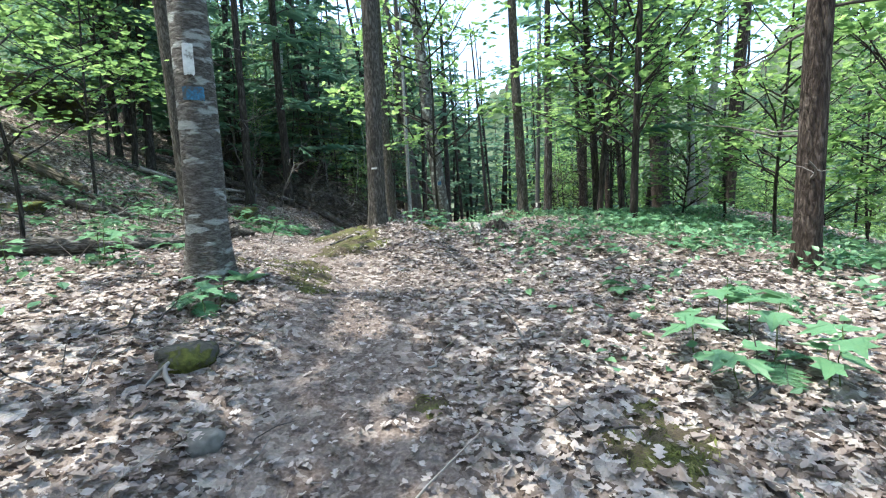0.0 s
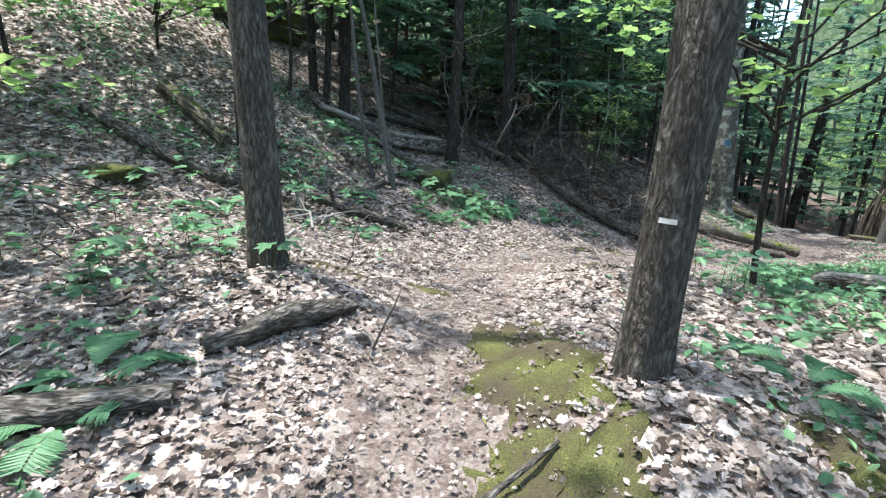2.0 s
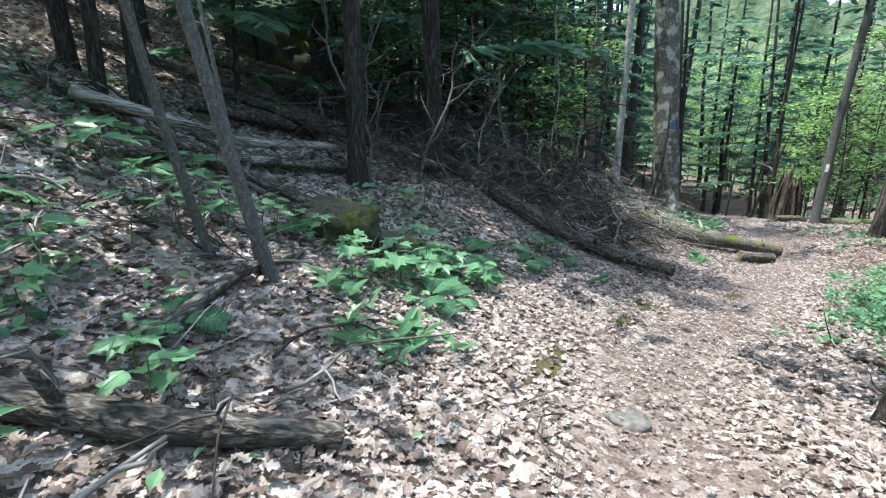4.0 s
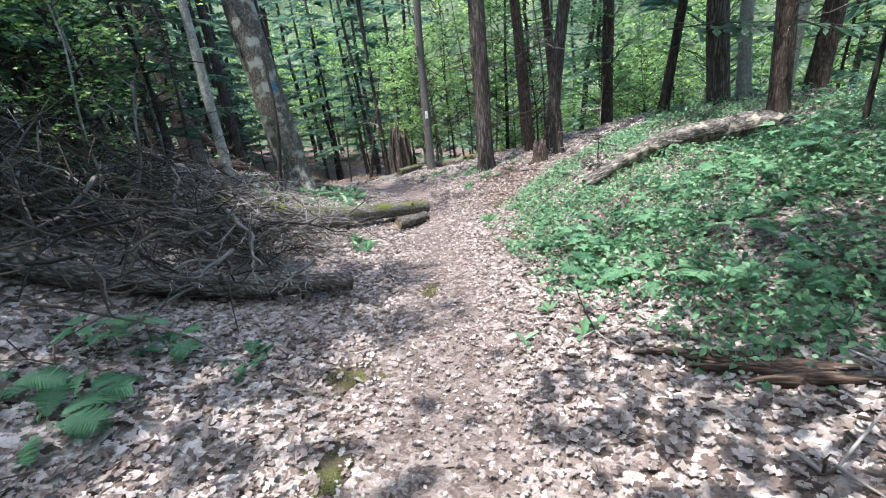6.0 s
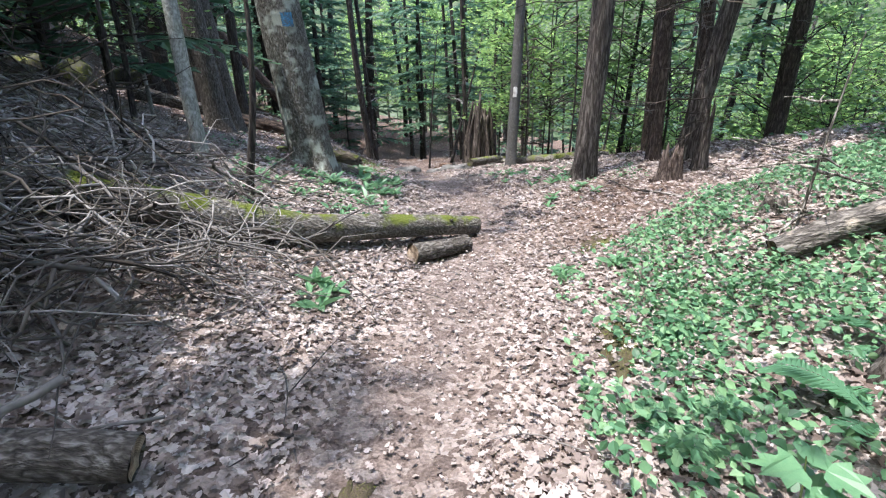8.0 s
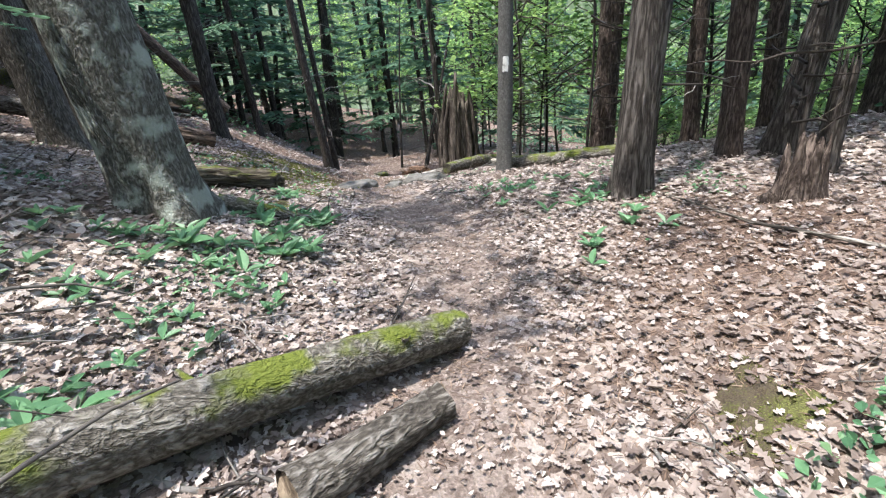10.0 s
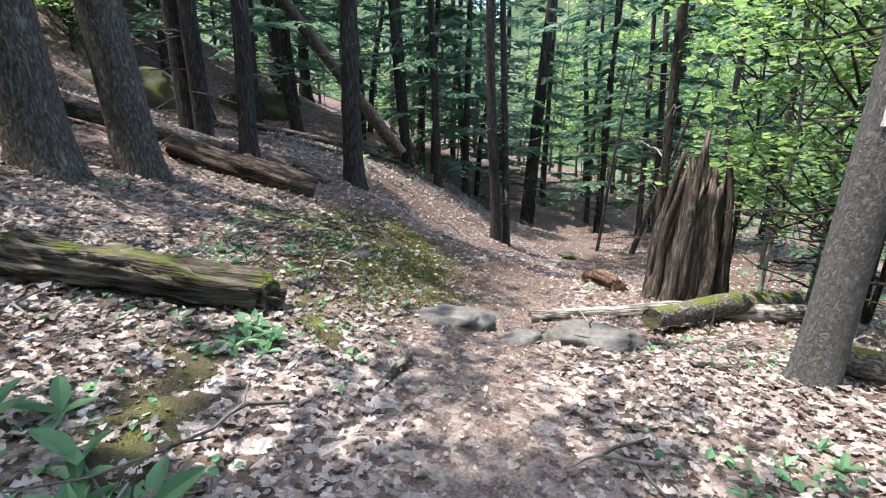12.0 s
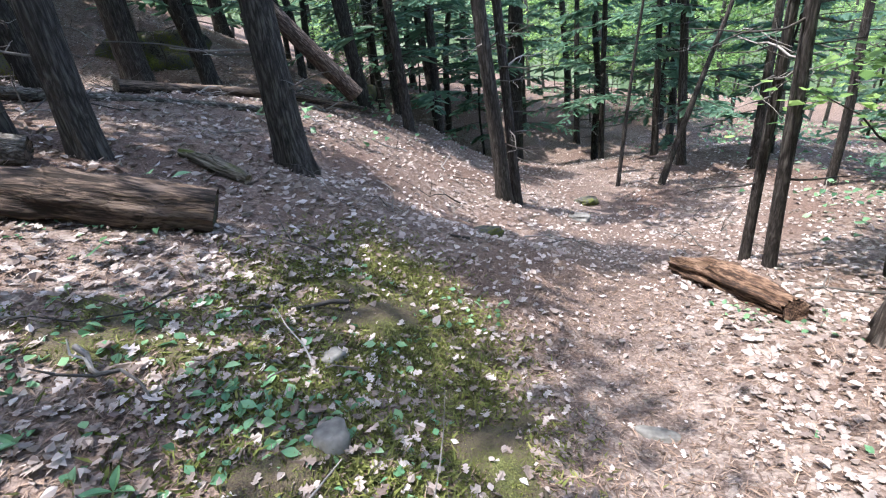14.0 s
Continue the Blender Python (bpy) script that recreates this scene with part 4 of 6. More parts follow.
# ---- logs, stumps, stones ----
def fallen(name, pts, radii, mat, label, category="log", cut=WOOD_CUT, stubs=0, n=16, seed=1.0, ridge=0.12, moss=False):
    """A lying trunk or branch along points, with end faces and broken stubs; points are absolute."""
    o = Vector(pts[0])
    along = (Vector(pts[-1]) - o).to_track_quat("Z", "Y").to_matrix().to_4x4()
    root = thing(name, 0, 0, label, category, m=Matrix.Translation(o) @ along)
    ctrl = [along.inverted() @ (Vector(p) - o) for p in pts]
    fine, rad = [], []
    steps = 10
    for a, b, ra, rb in zip(ctrl[:-1], ctrl[1:], radii[:-1], radii[1:]):
        for i in range(steps):
            t = i / steps
            fine.append(a.lerp(b, t) + noise.noise_vector(Vector((seed, len(fine) * 0.13, 0))) * 0.25 * ra)
            rad.append(ra + (rb - ra) * t)
    fine.append(ctrl[-1])
    rad.append(radii[-1])
    g = Geo()
    tube(g, fine, rad, n, 0.16, seed, False, ridge)
    part("body", g.mesh("body", mat), root)
    for end, nxt, r in ((fine[0], fine[1], rad[0]), (fine[-1], fine[-2], rad[-1])):
        if r < 0.03 or cut is None:
            continue
        d = (end - nxt).normalized()
        sd = d.orthogonal().normalized()
        up = d.cross(sd)
        e = Geo()
        v = [end - d * 0.01]
        for q in (0.5, 0.97):
            v += [end + (sd * math.cos(a) + up * math.sin(a)) * r * q * (1 + 0.1 * noise.noise(Vector((math.cos(a) * 2, math.sin(a) * 2, seed)))) + d * 0.02 * noise.noise(Vector((a, q, seed))) - d * 0.004 for a in (2 * math.pi * k / 18 for k in range(18))]
        f = [(0, 1 + k, 1 + (k + 1) % 18) for k in range(18)] + [(1 + k, 19 + k, 19 + (k + 1) % 18, 1 + (k + 1) % 18) for k in range(18)]
        e.add(v, f)
        part("end_face", e.mesh("end_face", cut), root, "sawn or broken wood end")
    for k in range(stubs):
        i = int((k + 0.6) / stubs * (len(fine) - 2))
        d = (fine[i + 1] - fine[i]).normalized()
        a = seed * 3 + k * 2.3
        sd = d.orthogonal().normalized()
        way = (sd * math.cos(a) + d.cross(sd) * math.sin(a) + d * 0.3).normalized()
        s = Geo()
        tube(s, bent(fine[i], fine[i] + way * (rad[i] + 0.06 + 0.12 * ((k * 7) % 3)), 3, 0.02, seed + k), [0.03, 0.026, 0.022, 0.014], 7, 0.2, seed)
        part("stub", s.mesh("stub", mat), root)
    return root


def at(x, y, up=0.0):
    return (x, y, gz(x, y) + up)


fallen("fallen_log", [at(2.44, 6.05, 0.14), at(1.5, 6.3, 0.12), at(0.5, 6.36, 0.12), at(-0.8, 6.7, 0.14)], [0.08, 0.095, 0.1, 0.1], BARK_LOG, "fallen dark log with a weathered sawn end in the brush", stubs=4, seed=1.3)
fallen("mossy_log", [at(5.45, 9.15, 0.13), at(3.4, 8.58, 0.17), at(1.6, 8.3, 0.22), at(-0.6, 8.5, 0.25)], [0.1, 0.13, 0.15, 0.15], BARK_MOSSY, "long fallen log with cracked bark and bright moss on top", stubs=7, seed=2.1, n=24)
fallen("short_log", [at(4.35, 8.38, 0.08), at(5.08, 8.63, 0.08)], [0.095, 0.085], BARK_LOG, "short sawn piece of log lying beside the mossy log", seed=3.7, n=20)
fallen("arched_log", [at(6.25, 6.25, 0.08), at(7.1, 5.85, 0.2), at(7.9, 5.6, 0.28), at(8.6, 5.4, 0.31), at(9.0, 5.1, 0.2), at(9.2, 4.75, 0.0)], [0.085, 0.11, 0.15, 0.185, 0.18, 0.12], BARK_OLD_LOG, "big weathered grey fallen trunk arching over the green bank", stubs=6, seed=4.2, n=26, ridge=0.3)
fallen("rotten_log", [at(5.14, 13.34, 0.07), at(5.0, 13.28, 0.09), at(4.4, 13.06, 0.09), at(3.9, 12.92, 0.07), at(3.65, 12.85, 0.03)], [0.085, 0.12, 0.125, 0.12, 0.07], ROTTEN_MOSSY, "rotten squared-looking log covered in green moss", seed=5.5, ridge=0.7, n=40)
fallen("fallen_log", [at(4.53, 16.66, 0.13), at(4.05, 16.55, 0.14), at(3.65, 16.5, 0.14), at(2.9, 16.45, 0.12)], [0.14, 0.15, 0.145, 0.13], WOOD_ROT, "reddish-brown decaying log with a dark broken end", cut=WOOD_MOSSY, seed=6.1, ridge=0.35, n=30)
fallen("fallen_log", [at(3.2, 17.25, 0.1), at(2.2, 16.9, 0.18), at(1.2, 16.4, 0.2)], [0.1, 0.13, 0.14], BARK_LOG, "dark rotting log behind the larger one", cut=WOOD_ROT, stubs=3, seed=31.1, ridge=0.3, n=20)
fallen("bark_chunk", [at(4.5, 17.65, 0.04), at(4.2, 17.8, 0.06), at(3.9, 17.95, 0.04)], [0.05, 0.07, 0.04], ROTTEN_MOSSY, "short mossy chunk of rotten wood", seed=32.1, ridge=0.4)
fallen("fallen_pole", [at(5.3, 25.2, 0.1), at(3.9, 22.9, 0.15), at(2.2, 20.7, 0.12)], [0.06, 0.08, 0.09], WOOD_ROT, "long thin fallen trunk across the slope", seed=6.8)
fallen("fallen_pole", [at(4.2, 21.1, 0.08), at(1.9, 18.9, 0.1)], [0.05, 0.07], BARK_LOG, "thin fallen trunk lying on the needles", seed=7.2)
fallen("grey_log", [at(6.95, 14.3, 0.05), at(8.2, 14.4, 0.08), at(9.8, 14.5, 0.1)], [0.05, 0.07, 0.09], WOOD_GREY, "weathered grey log lying at the trail edge", seed=8.3, ridge=0.3)
fallen("mossy_log", [at(8.42, 12.98, 0.1), at(9.0, 12.3, 0.1), at(9.8, 11.7, 0.1)], [0.085, 0.095, 0.1], BARK_MOSSY, "low mossy log at the foot of the marked tree", seed=9.4)
fallen("mossy_log", [at(7.75, 13.75, 0.14), at(8.7, 14.35, 0.17), at(9.9, 15.1, 0.2)], [0.08, 0.1, 0.11], BARK_MOSSY, "mossy fallen log behind the marked tree", cut=WOOD_MOSSY, seed=9.9)
fallen("crumbling_log", [at(8.6, 17.75, 0.06), at(8.5, 16.9, 0.09), at(8.42, 16.05, 0.06)], [0.09, 0.14, 0.1], WOOD_ORANGE, "crumbling orange-brown rotten log beside the trail", cut=WOOD_ORANGE, seed=10.2, ridge=0.8, n=44)
fallen("grey_log", [at(4.05, 2.5, 0.14), at(4.3, 1.2, 0.13), at(4.4, 0.2, 0.1)], [0.13, 0.12, 0.1], WOOD_GREY, "pale weathered fallen log among green plants", seed=11.1)
fallen("bare_stick", [at(3.55, -1.25, 0.04), at(3.5, -1.95, 0.06), at(3.38, -2.75, 0.03)], [0.05, 0.045, 0.03], WOOD_GREY, "bare grey barkless branch on the leaves", seed=12.2, n=10)
fallen("dark_log", [at(0.5, -2.72, 0.05), at(0.0, -3.25, 0.07), at(-0.9, -4.0, 0.08)], [0.05, 0.075, 0.08], BARK_LOG, "dark rotting log half sunk in leaves", seed=13.1, ridge=0.25)
fallen("bark_chunk", [at(0.56, -1.55, 0.05), at(0.45, -1.95, 0.08), at(0.28, -2.4, 0.04)], [0.035, 0.075, 0.04], BARK_LOG, "broken chunk of dark rotten wood", seed=14.3, ridge=0.35)
fallen("fallen_pole", [at(-1.7, 0.4, 0.05), at(-2.3, 0.04, 0.07), at(-2.95, -0.12, 0.08), at(-4.2, -0.2, 0.09)], [0.05, 0.065, 0.075, 0.075], BARK_LOG, "thin fallen trunk lying down the slope", seed=15.2)
fallen("fallen_pole", [at(-0.5, 1.1, 0.05), at(-1.05, 0.85, 0.07), at(-1.6, 0.75, 0.07)], [0.05, 0.065, 0.06], BARK_LOG, "short fallen limb with a forked stub", stubs=2, seed=16.1)
fallen("fallen_pole", [at(-1.8, 5.25, 0.32), at(-2.5, 4.2, 0.3), at(-3.3, 3.1, 0.2)], [0.04, 0.05, 0.055], WOOD_GREY, "pale fallen pole propped across the slope", seed=17.7)
fallen("fallen_log", [at(-1.6, 8.1, 0.3), at(-3.0, 7.4, 0.35), at(-4.6, 6.6, 0.3)], [0.11, 0.13, 0.14], BARK_LOG, "dark fallen trunk among dead branches", stubs=4, seed=18.4)
fallen("fallen_log", [at(-3.0, 0.75, 0.08), at(-3.6, 0.85, 0.1), at(-4.3, 0.95, 0.1)], [0.09, 0.1, 0.09], ROTTEN_MOSSY, "short rotting log with moss on the leafy slope", seed=28.4, ridge=0.4, n=24)
fallen("fallen_pole", [at(-1.0, 3.9, 0.1), at(-2.2, 3.6, 0.14), at(-3.9, 3.3, 0.12)], [0.045, 0.06, 0.06], BARK_LOG, "dark fallen pole below the brushy slope", stubs=3, seed=29.1)
fallen("fallen_pole", [at(-0.7, 6.1, 0.2), at(-2.0, 5.9, 0.26), at(-3.6, 5.6, 0.2)], [0.05, 0.07, 0.07], BARK_LOG, "dark fallen pole in the dead brush", stubs=4, seed=30.1)
fallen("fallen_pole", [at(-2.54, 3.36, 0.1), at(-2.48, 4.24, 0.12), at(-1.88, 5.13, 0.1)], [0.04, 0.05, 0.045], WOOD_GREY, "pale barkless fallen pole above the ferns", stubs=2, seed=33.1)
fallen("fallen_log", [at(-3.51, 4.82, 0.12), at(-3.14, 5.35, 0.14), at(-2.52, 6.14, 0.1)], [0.08, 0.09, 0.08], BARK_LOG, "dark fallen trunk across the brushy slope", stubs=5, seed=34.1)
fallen("fallen_pole", [at(-2.65, 2.74, 0.06), at(-2.52, 4.38, 0.08), at(-1.70, 5.28, 0.06)], [0.035, 0.045, 0.04], BARK_LOG, "thin dark pole at the foot of the brush", stubs=2, seed=35.1)
fallen("fallen_pole", [at(-4.60, 4.66, 0.25), at(-3.20, 6.08, 0.3), at(-0.79, 5.91, 0.2)], [0.05, 0.06, 0.055], BARK_OLD_LOG, "grey fallen pole propped over the brush", stubs=3, seed=36.1)
fallen("fallen_pole", [at(-3.11, 0.77, 0.05), at(-2.53, 0.66, 0.06), at(-2.06, 0.45, 0.04)], [0.03, 0.035, 0.025], BARK_LOG, "short dead limb among leaves", stubs=2, seed=37.1)
fallen("dark_branch", [at(-1.25, 2.55, 0.05), at(-1.3, 1.9, 0.08), at(-1.38, 1.25, 0.05)], [0.025, 0.035, 0.04], BARK_LOG, "dark split branch lying by the stems", seed=19.9, n=10)
fallen("long_branch", [at(8.0, 9.9, 0.02), at(7.7, 8.9, 0.05), at(7.42, 7.95, 0.02)], [0.008, 0.012, 0.014], WOOD_GREY, "thin pale bare branch on the needles", cut=None, seed=20.3, n=7)
fallen("trail_stick", [at(1.75, -2.6, 0.05), at(1.95, -2.2, 0.06)], [0.014, 0.01], BARK_LOG, "dark stick lying on the moss", cut=None, seed=21.3, n=7)
fallen("leaning_dead_trunk", [(1.3, 22.3, 4.2), (5.2, 23.2, -1.0)], [0.13, 0.16], BARK_RED, "dead reddish trunk leaning on the hillside trees", seed=22.0)
for k in range(9):
    sx, sy = 2.98 + 0.035 * (k % 4), 3.3 - 0.075 * k
    fallen("wood_splinter", [at(sx, sy + 0.2, 0.02 + 0.012 * (k % 3)), at(sx + 0.1, sy, 0.05), at(sx + 0.16, sy - 0.25, 0.02)], [0.012, 0.026 + 0.006 * (k % 3), 0.01], WOOD_ROT, "splintered piece of rotten orange-brown wood", "wood", cut=None, seed=23.0 + k, ridge=0.5, n=8)
fallen("exposed_root", [at(6.5, 13.1, -0.02), at(6.9, 13.75, 0.02), at(7.6, 13.6, 0.03), at(8.1, 13.0, 0.0)], [0.012, 0.026, 0.028, 0.03], BARK_LOG, "exposed grey tree root crossing the trail edge", "root", cut=None, seed=24.0, n=9)
fallen("mossy_root", [at(5.40, 11.42, 0.00), at(4.90, 11.55, 0.05), at(4.37, 11.69, 0.09)], [0.025, 0.055, 0.075], BARK_MOSSY, "thick mossy root running out from the leaning oak", "root", cut=None, seed=27.0, n=14)
fallen("exposed_root", [at(5.8, 12.6, -0.02), at(5.95, 12.95, 0.04), at(5.85, 13.3, -0.01)], [0.02, 0.032, 0.02], BARK_LOG, "worn root in the trodden trail", "root", cut=None, seed=25.0, n=9)
fallen("exposed_root", [at(6.9, 12.9, -0.02), at(7.3, 13.12, 0.015), at(7.9, 12.95, 0.02)], [0.012, 0.022, 0.03], BARK_LOG, "exposed grey root of the marked tree", "root", cut=None, seed=26.0, n=9)
for bx, by, lx, ly, rr, sd in ((-1.21, 2.04, -0.163, -0.1, 0.04, 1), (-1.42, 1.94, -0.11, -0.08, 0.028, 2), (-1.3, 2.15, -0.08, 0.0, 0.013, 3)):
    stem = thing("leaning_tree", bx, by, "slender bare grey stem leaning from a clump", "tree", "stem clump")
    part("trunk", trunk_mesh(rr, 6.0, BARK_GREY, (lx, ly), 12, sd * 2.2, 0.3, 0.25), stem)
twist = thing("crooked_shrub", 3.0, 9.6, "crooked dead shrub stem beside the log", "shrub")
part("trunk", trunk_mesh(0.045, 2.4, BARK_HEMLOCK, (0.12, 0.05), 10, 5.0, 0.3, 0.3), twist)


def stump(x, y, r, h, mat, label, seed, name="stump", spike=0.6, sink=0.2):
    """A broken stump: ragged upright splinters and spreading roots."""
    root = thing(name, x, y, label, "stump")
    n = 40
    zs = [-sink, 0.0, 0.08, 0.2, 0.4, 0.65, 0.85, 1.0]
    v = []
    for z in zs:
        for k in range(n):
            a = 2 * math.pi * k / n
            e = Vector((math.cos(a) * 1.6, math.sin(a) * 1.6, seed))
            tip = 1 - spike * (0.5 + 0.5 * noise.noise(e * 1.3)) - 0.25 * spike * noise.noise(e * 4.0)
            zz = z if z <= 0 else z * h * tip
            q = (1 + 0.45 * math.exp(-max(z, 0) * h / 0.2) * (0.6 + 0.5 * math.cos(5 * a + seed))) * (1 - 0.22 * max(z, 0)) * (1 + 0.16 * noise.noise(Vector((math.cos(a) * 6, math.sin(a) * 6, seed + z))))
            v.append((math.cos(a) * r * q, math.sin(a) * r * q, zz))
    m = len(zs)
    f = [(i * n + k, i * n + (k + 1) % n, (i + 1) * n + (k + 1) % n, (i + 1) * n + k) for i in range(m - 1) for k in range(n)]
    base = len(v)
    for k in range(n):
        a = 2 * math.pi * k / n
        v.append((math.cos(a) * r * 0.55, math.sin(a) * r * 0.55, h * 0.3))
    f += [((m - 1) * n + k, (m - 1) * n + (k + 1) % n, base + (k + 1) % n, base + k) for k in range(n)]
    f.append(tuple(base + k for k in range(n)))
    g = Geo()
    g.add(v, f)
    part("body", g.mesh("body", mat), root)
    return root


stump(8.38, 9.0, 0.16, 0.66, BARK_RED, "ragged broken brown stump with splintered top", 1.0, spike=0.85)
snag = stump(8.9, 15.38, 0.27, 1.9, BARK_SNAG, "tall shaggy grey rotten stump with peeling splinters", 2.0, "rotten_snag", 0.42)
for k in range(11):
    a = 2 * math.pi * k / 11 + 0.3 * math.sin(k * 5.0)
    top = 1.15 + 0.75 * ((k * 7) % 5) / 4
    g = Geo()
    foot, tip = Vector((math.cos(a) * 0.4, math.sin(a) * 0.4, -0.12)), Vector((math.cos(a + 0.25) * 0.2, math.sin(a + 0.25) * 0.2, top))
    tube(g, bent(foot, tip, 10, 0.09, k * 2.7), [0.075 * (1 - 0.07 * i) for i in range(11)], 9, 0.4, k * 1.9, True, 0.7)
    part("splinter", g.mesh("splinter", BARK_SNAG), snag)
stump(9.35, 9.3, 0.1, 1.5, BARK_PINE, "leaning dark broken snag", 3.0, "broken_snag", 0.8)
stump(3.77, -1.85, 0.13, 0.22, BARK_SNAG, "low dark rotted stump with a hollow", 4.0, "rotted_stump", 0.95)
stump(6.9, 6.9 - 0.2, 0.08, 0.16, BARK_LOG, "small dark stump in the green bank", 5.0, "rotted_stump", 0.5)
stump(5.31, 5.1, 0.11, 0.2, BARK_LOG, "small dark stump in the green bank", 6.0, "rotted_stump", 0.5)
pale_shrub = thing("dead_shrub", 6.75, 6.35, "small pale dead shrub with bare twigs", "shrub")
tagged(part("dead_branchwork", dead_branches(99, 0.05, 0.9, 9, 0.7, WOOD_GREY), pale_shrub), kind="stuff")
part("trunk", trunk_mesh(0.012, 1.3, WOOD_GREY, (0.1, -0.05), 6, 9.0, 0.2, 0.3, low=0.1), pale_shrub)
for hx, hy in ((8.9, 9.4), (9.2, 12.2), (10.2, 12.4), (9.3, 13.9), (10.6, 15.0), (2.0, 9.9), (0.8, 10.6), (-0.6, 7.4), (0.2, 8.0)):
    scrub = thing("bare_shrub", hx, hy, "thin dark bare understorey stems and twigs", "shrub", "bare shrubs", rz=hx * 97)
    tagged(part("dead_branchwork", THICKET[int(hx * 10) % 2], scrub), kind="stuff")
    part("trunk", trunk_mesh(0.022, 4.5, BARK_HEMLOCK, (0.05 * math.sin(hx * 5), 0.05 * math.cos(hy * 3)), 7, hx, 0.3, 0.25), scrub)


def stone(x, y, rx, ry, rz_, turn, mat, label, seed, name="stone", sink=0.35, flat=0.6):
    """A boulder or cobble, weathered and partly sunk."""
    bm = bmesh.new()
    bmesh.ops.create_icosphere(bm, subdivisions=3 if rx < 0.2 else 4, radius=1)
    for v in bm.verts:
        q = 1 + 0.32 * noise.noise(v.co * 1.2 + Vector((seed, 0, 0))) + 0.2 * noise.noise(v.co * 2.7 + Vector((0, seed, 0))) + 0.1 * noise.noise(v.co * 6.0 + Vector((0, 0, seed))) + 0.04 * noise.noise(v.co * 15.0 + Vector((seed, seed, 0)))
        v.co = v.co * q
        v.co.z = min(v.co.z, flat + 0.12 * noise.noise(v.co * 2))
        v.co = Vector((v.co.x * rx, v.co.y * ry, v.co.z * rz_))
    me = bpy.data.meshes.new(name)
    bm.to_mesh(me)
    bm.free()
    me.materials.append(mat)
    me.polygons.foreach_set("use_smooth", [True] * len(me.polygons))
    ob = new(name, me)
    ob.matrix_world = pose(x, y, gz(x, y) + rz_ * (0.5 - sink), 0, 0, turn)
    return tagged(ob, label, "rock")


stone(1.58, -5.69, 0.13, 0.1, 0.09, 20, ROCK_MOSSY, "small mossy stone in dry leaves", 1.0)
stone(1.86, -6.2, 0.07, 0.06, 0.055, 60, STONE, "small grey stone in dry leaves", 2.0)
stone(0.79, 1.82, 0.11, 0.08, 0.06, 10, STONE, "flat grey stone beside the trail", 3.0)
stone(6.25, 13.8, 0.3, 0.17, 0.14, -8, STONE, "smooth grey boulder set in the trail", 4.0, "boulder")
stone(7.22, 13.5, 0.32, 0.18, 0.14, -20, STONE, "pale grey boulder at the trail edge", 5.0, "boulder")
stone(6.72, 13.5, 0.18, 0.09, 0.1, 35, STONE, "grey stone set in the trail", 6.0)
stone(5.34, 15.42, 0.08, 0.06, 0.06, 40, STONE, "pale lichened stone on the mossy mound", 7.0)
stone(5.4, 14.85, 0.07, 0.07, 0.07, 0, STONE, "pale lichened stone on the mossy mound", 8.0)
stone(6.77, 19.0, 0.2, 0.14, 0.14, 10, ROCK_MOSSY, "dark mossy rock beside the trail", 9.0)
stone(6.42, 14.3, 0.09, 0.08, 0.06, 10, STONE, "grey cobble in the trail", 10.0)
stone(6.7, 14.6, 0.08, 0.06, 0.05, 70, STONE, "grey cobble in the trail", 11.0)
stone(6.9, 15.2, 0.12, 0.05, 0.05, -30, STONE, "flat grey stone in the trail", 12.0)
stone(5.95, 14.45, 0.06, 0.05, 0.06, 0, STONE, "small pale stone at the foot of the mound", 13.0)
stone(8.9, 21.2, 0.2, 0.16, 0.12, 0, STONE, "grey rock beside the trail", 14.0)
stone(9.6, 22.6, 0.24, 0.18, 0.14, 0, ROCK_MOSSY, "mossy rock beside the trail", 15.0)
stone(-1.3, 3.5, 0.34, 0.26, 0.24, 20, ROCK_MOSSY, "dark mossy rock with a hollow beneath", 16.0, "boulder", sink=-0.15, flat=0.8)
stone(-1.6, 3.75, 0.26, 0.26, 0.26, 50, ROCK_MOSSY, "dark mossy rock holding up the slab", 26.0, "boulder")
stone(-0.92, 3.72, 0.18, 0.22, 0.24, 80, ROCK_MOSSY, "dark mossy rock holding up the slab", 27.0, "boulder")
stone(-2.9, -0.75, 0.34, 0.22, 0.14, 10, ROCK_MOSSY, "flat mossy rock half sunk in the leafy slope", 28.0)
stone(-1.8, 23.6, 1.1, 0.9, 0.9, 15, ROCK_MOSSY, "big mossy boulder up on the hillside", 17.0, "boulder")
stone(0.2, 27.2, 1.2, 0.8, 0.8, 35, ROCK_MOSSY, "big mossy boulder up on the hillside", 18.0, "boulder")
stone(4.6, 29.6, 0.9, 0.7, 0.8, 55, ROCK_MOSSY, "mossy boulder on the hillside", 19.0, "boulder")
stone(-6.7, 14.2, 2.0, 1.6, 1.2, 10, ROCK_MOSSY, "dark rock outcrop on the wooded slope", 20.0, "outcrop")
stone(-6.9, 5.2, 1.4, 1.1, 0.7, 70, ROCK_MOSSY, "dark rock outcrop on the wooded slope", 21.0, "outcrop")
stone(-4.9, 10.6, 1.3, 1.0, 1.0, 40, ROCK_MOSSY, "dark rock outcrop on the wooded slope", 22.0, "outcrop")


MOSS_SPOTS = []


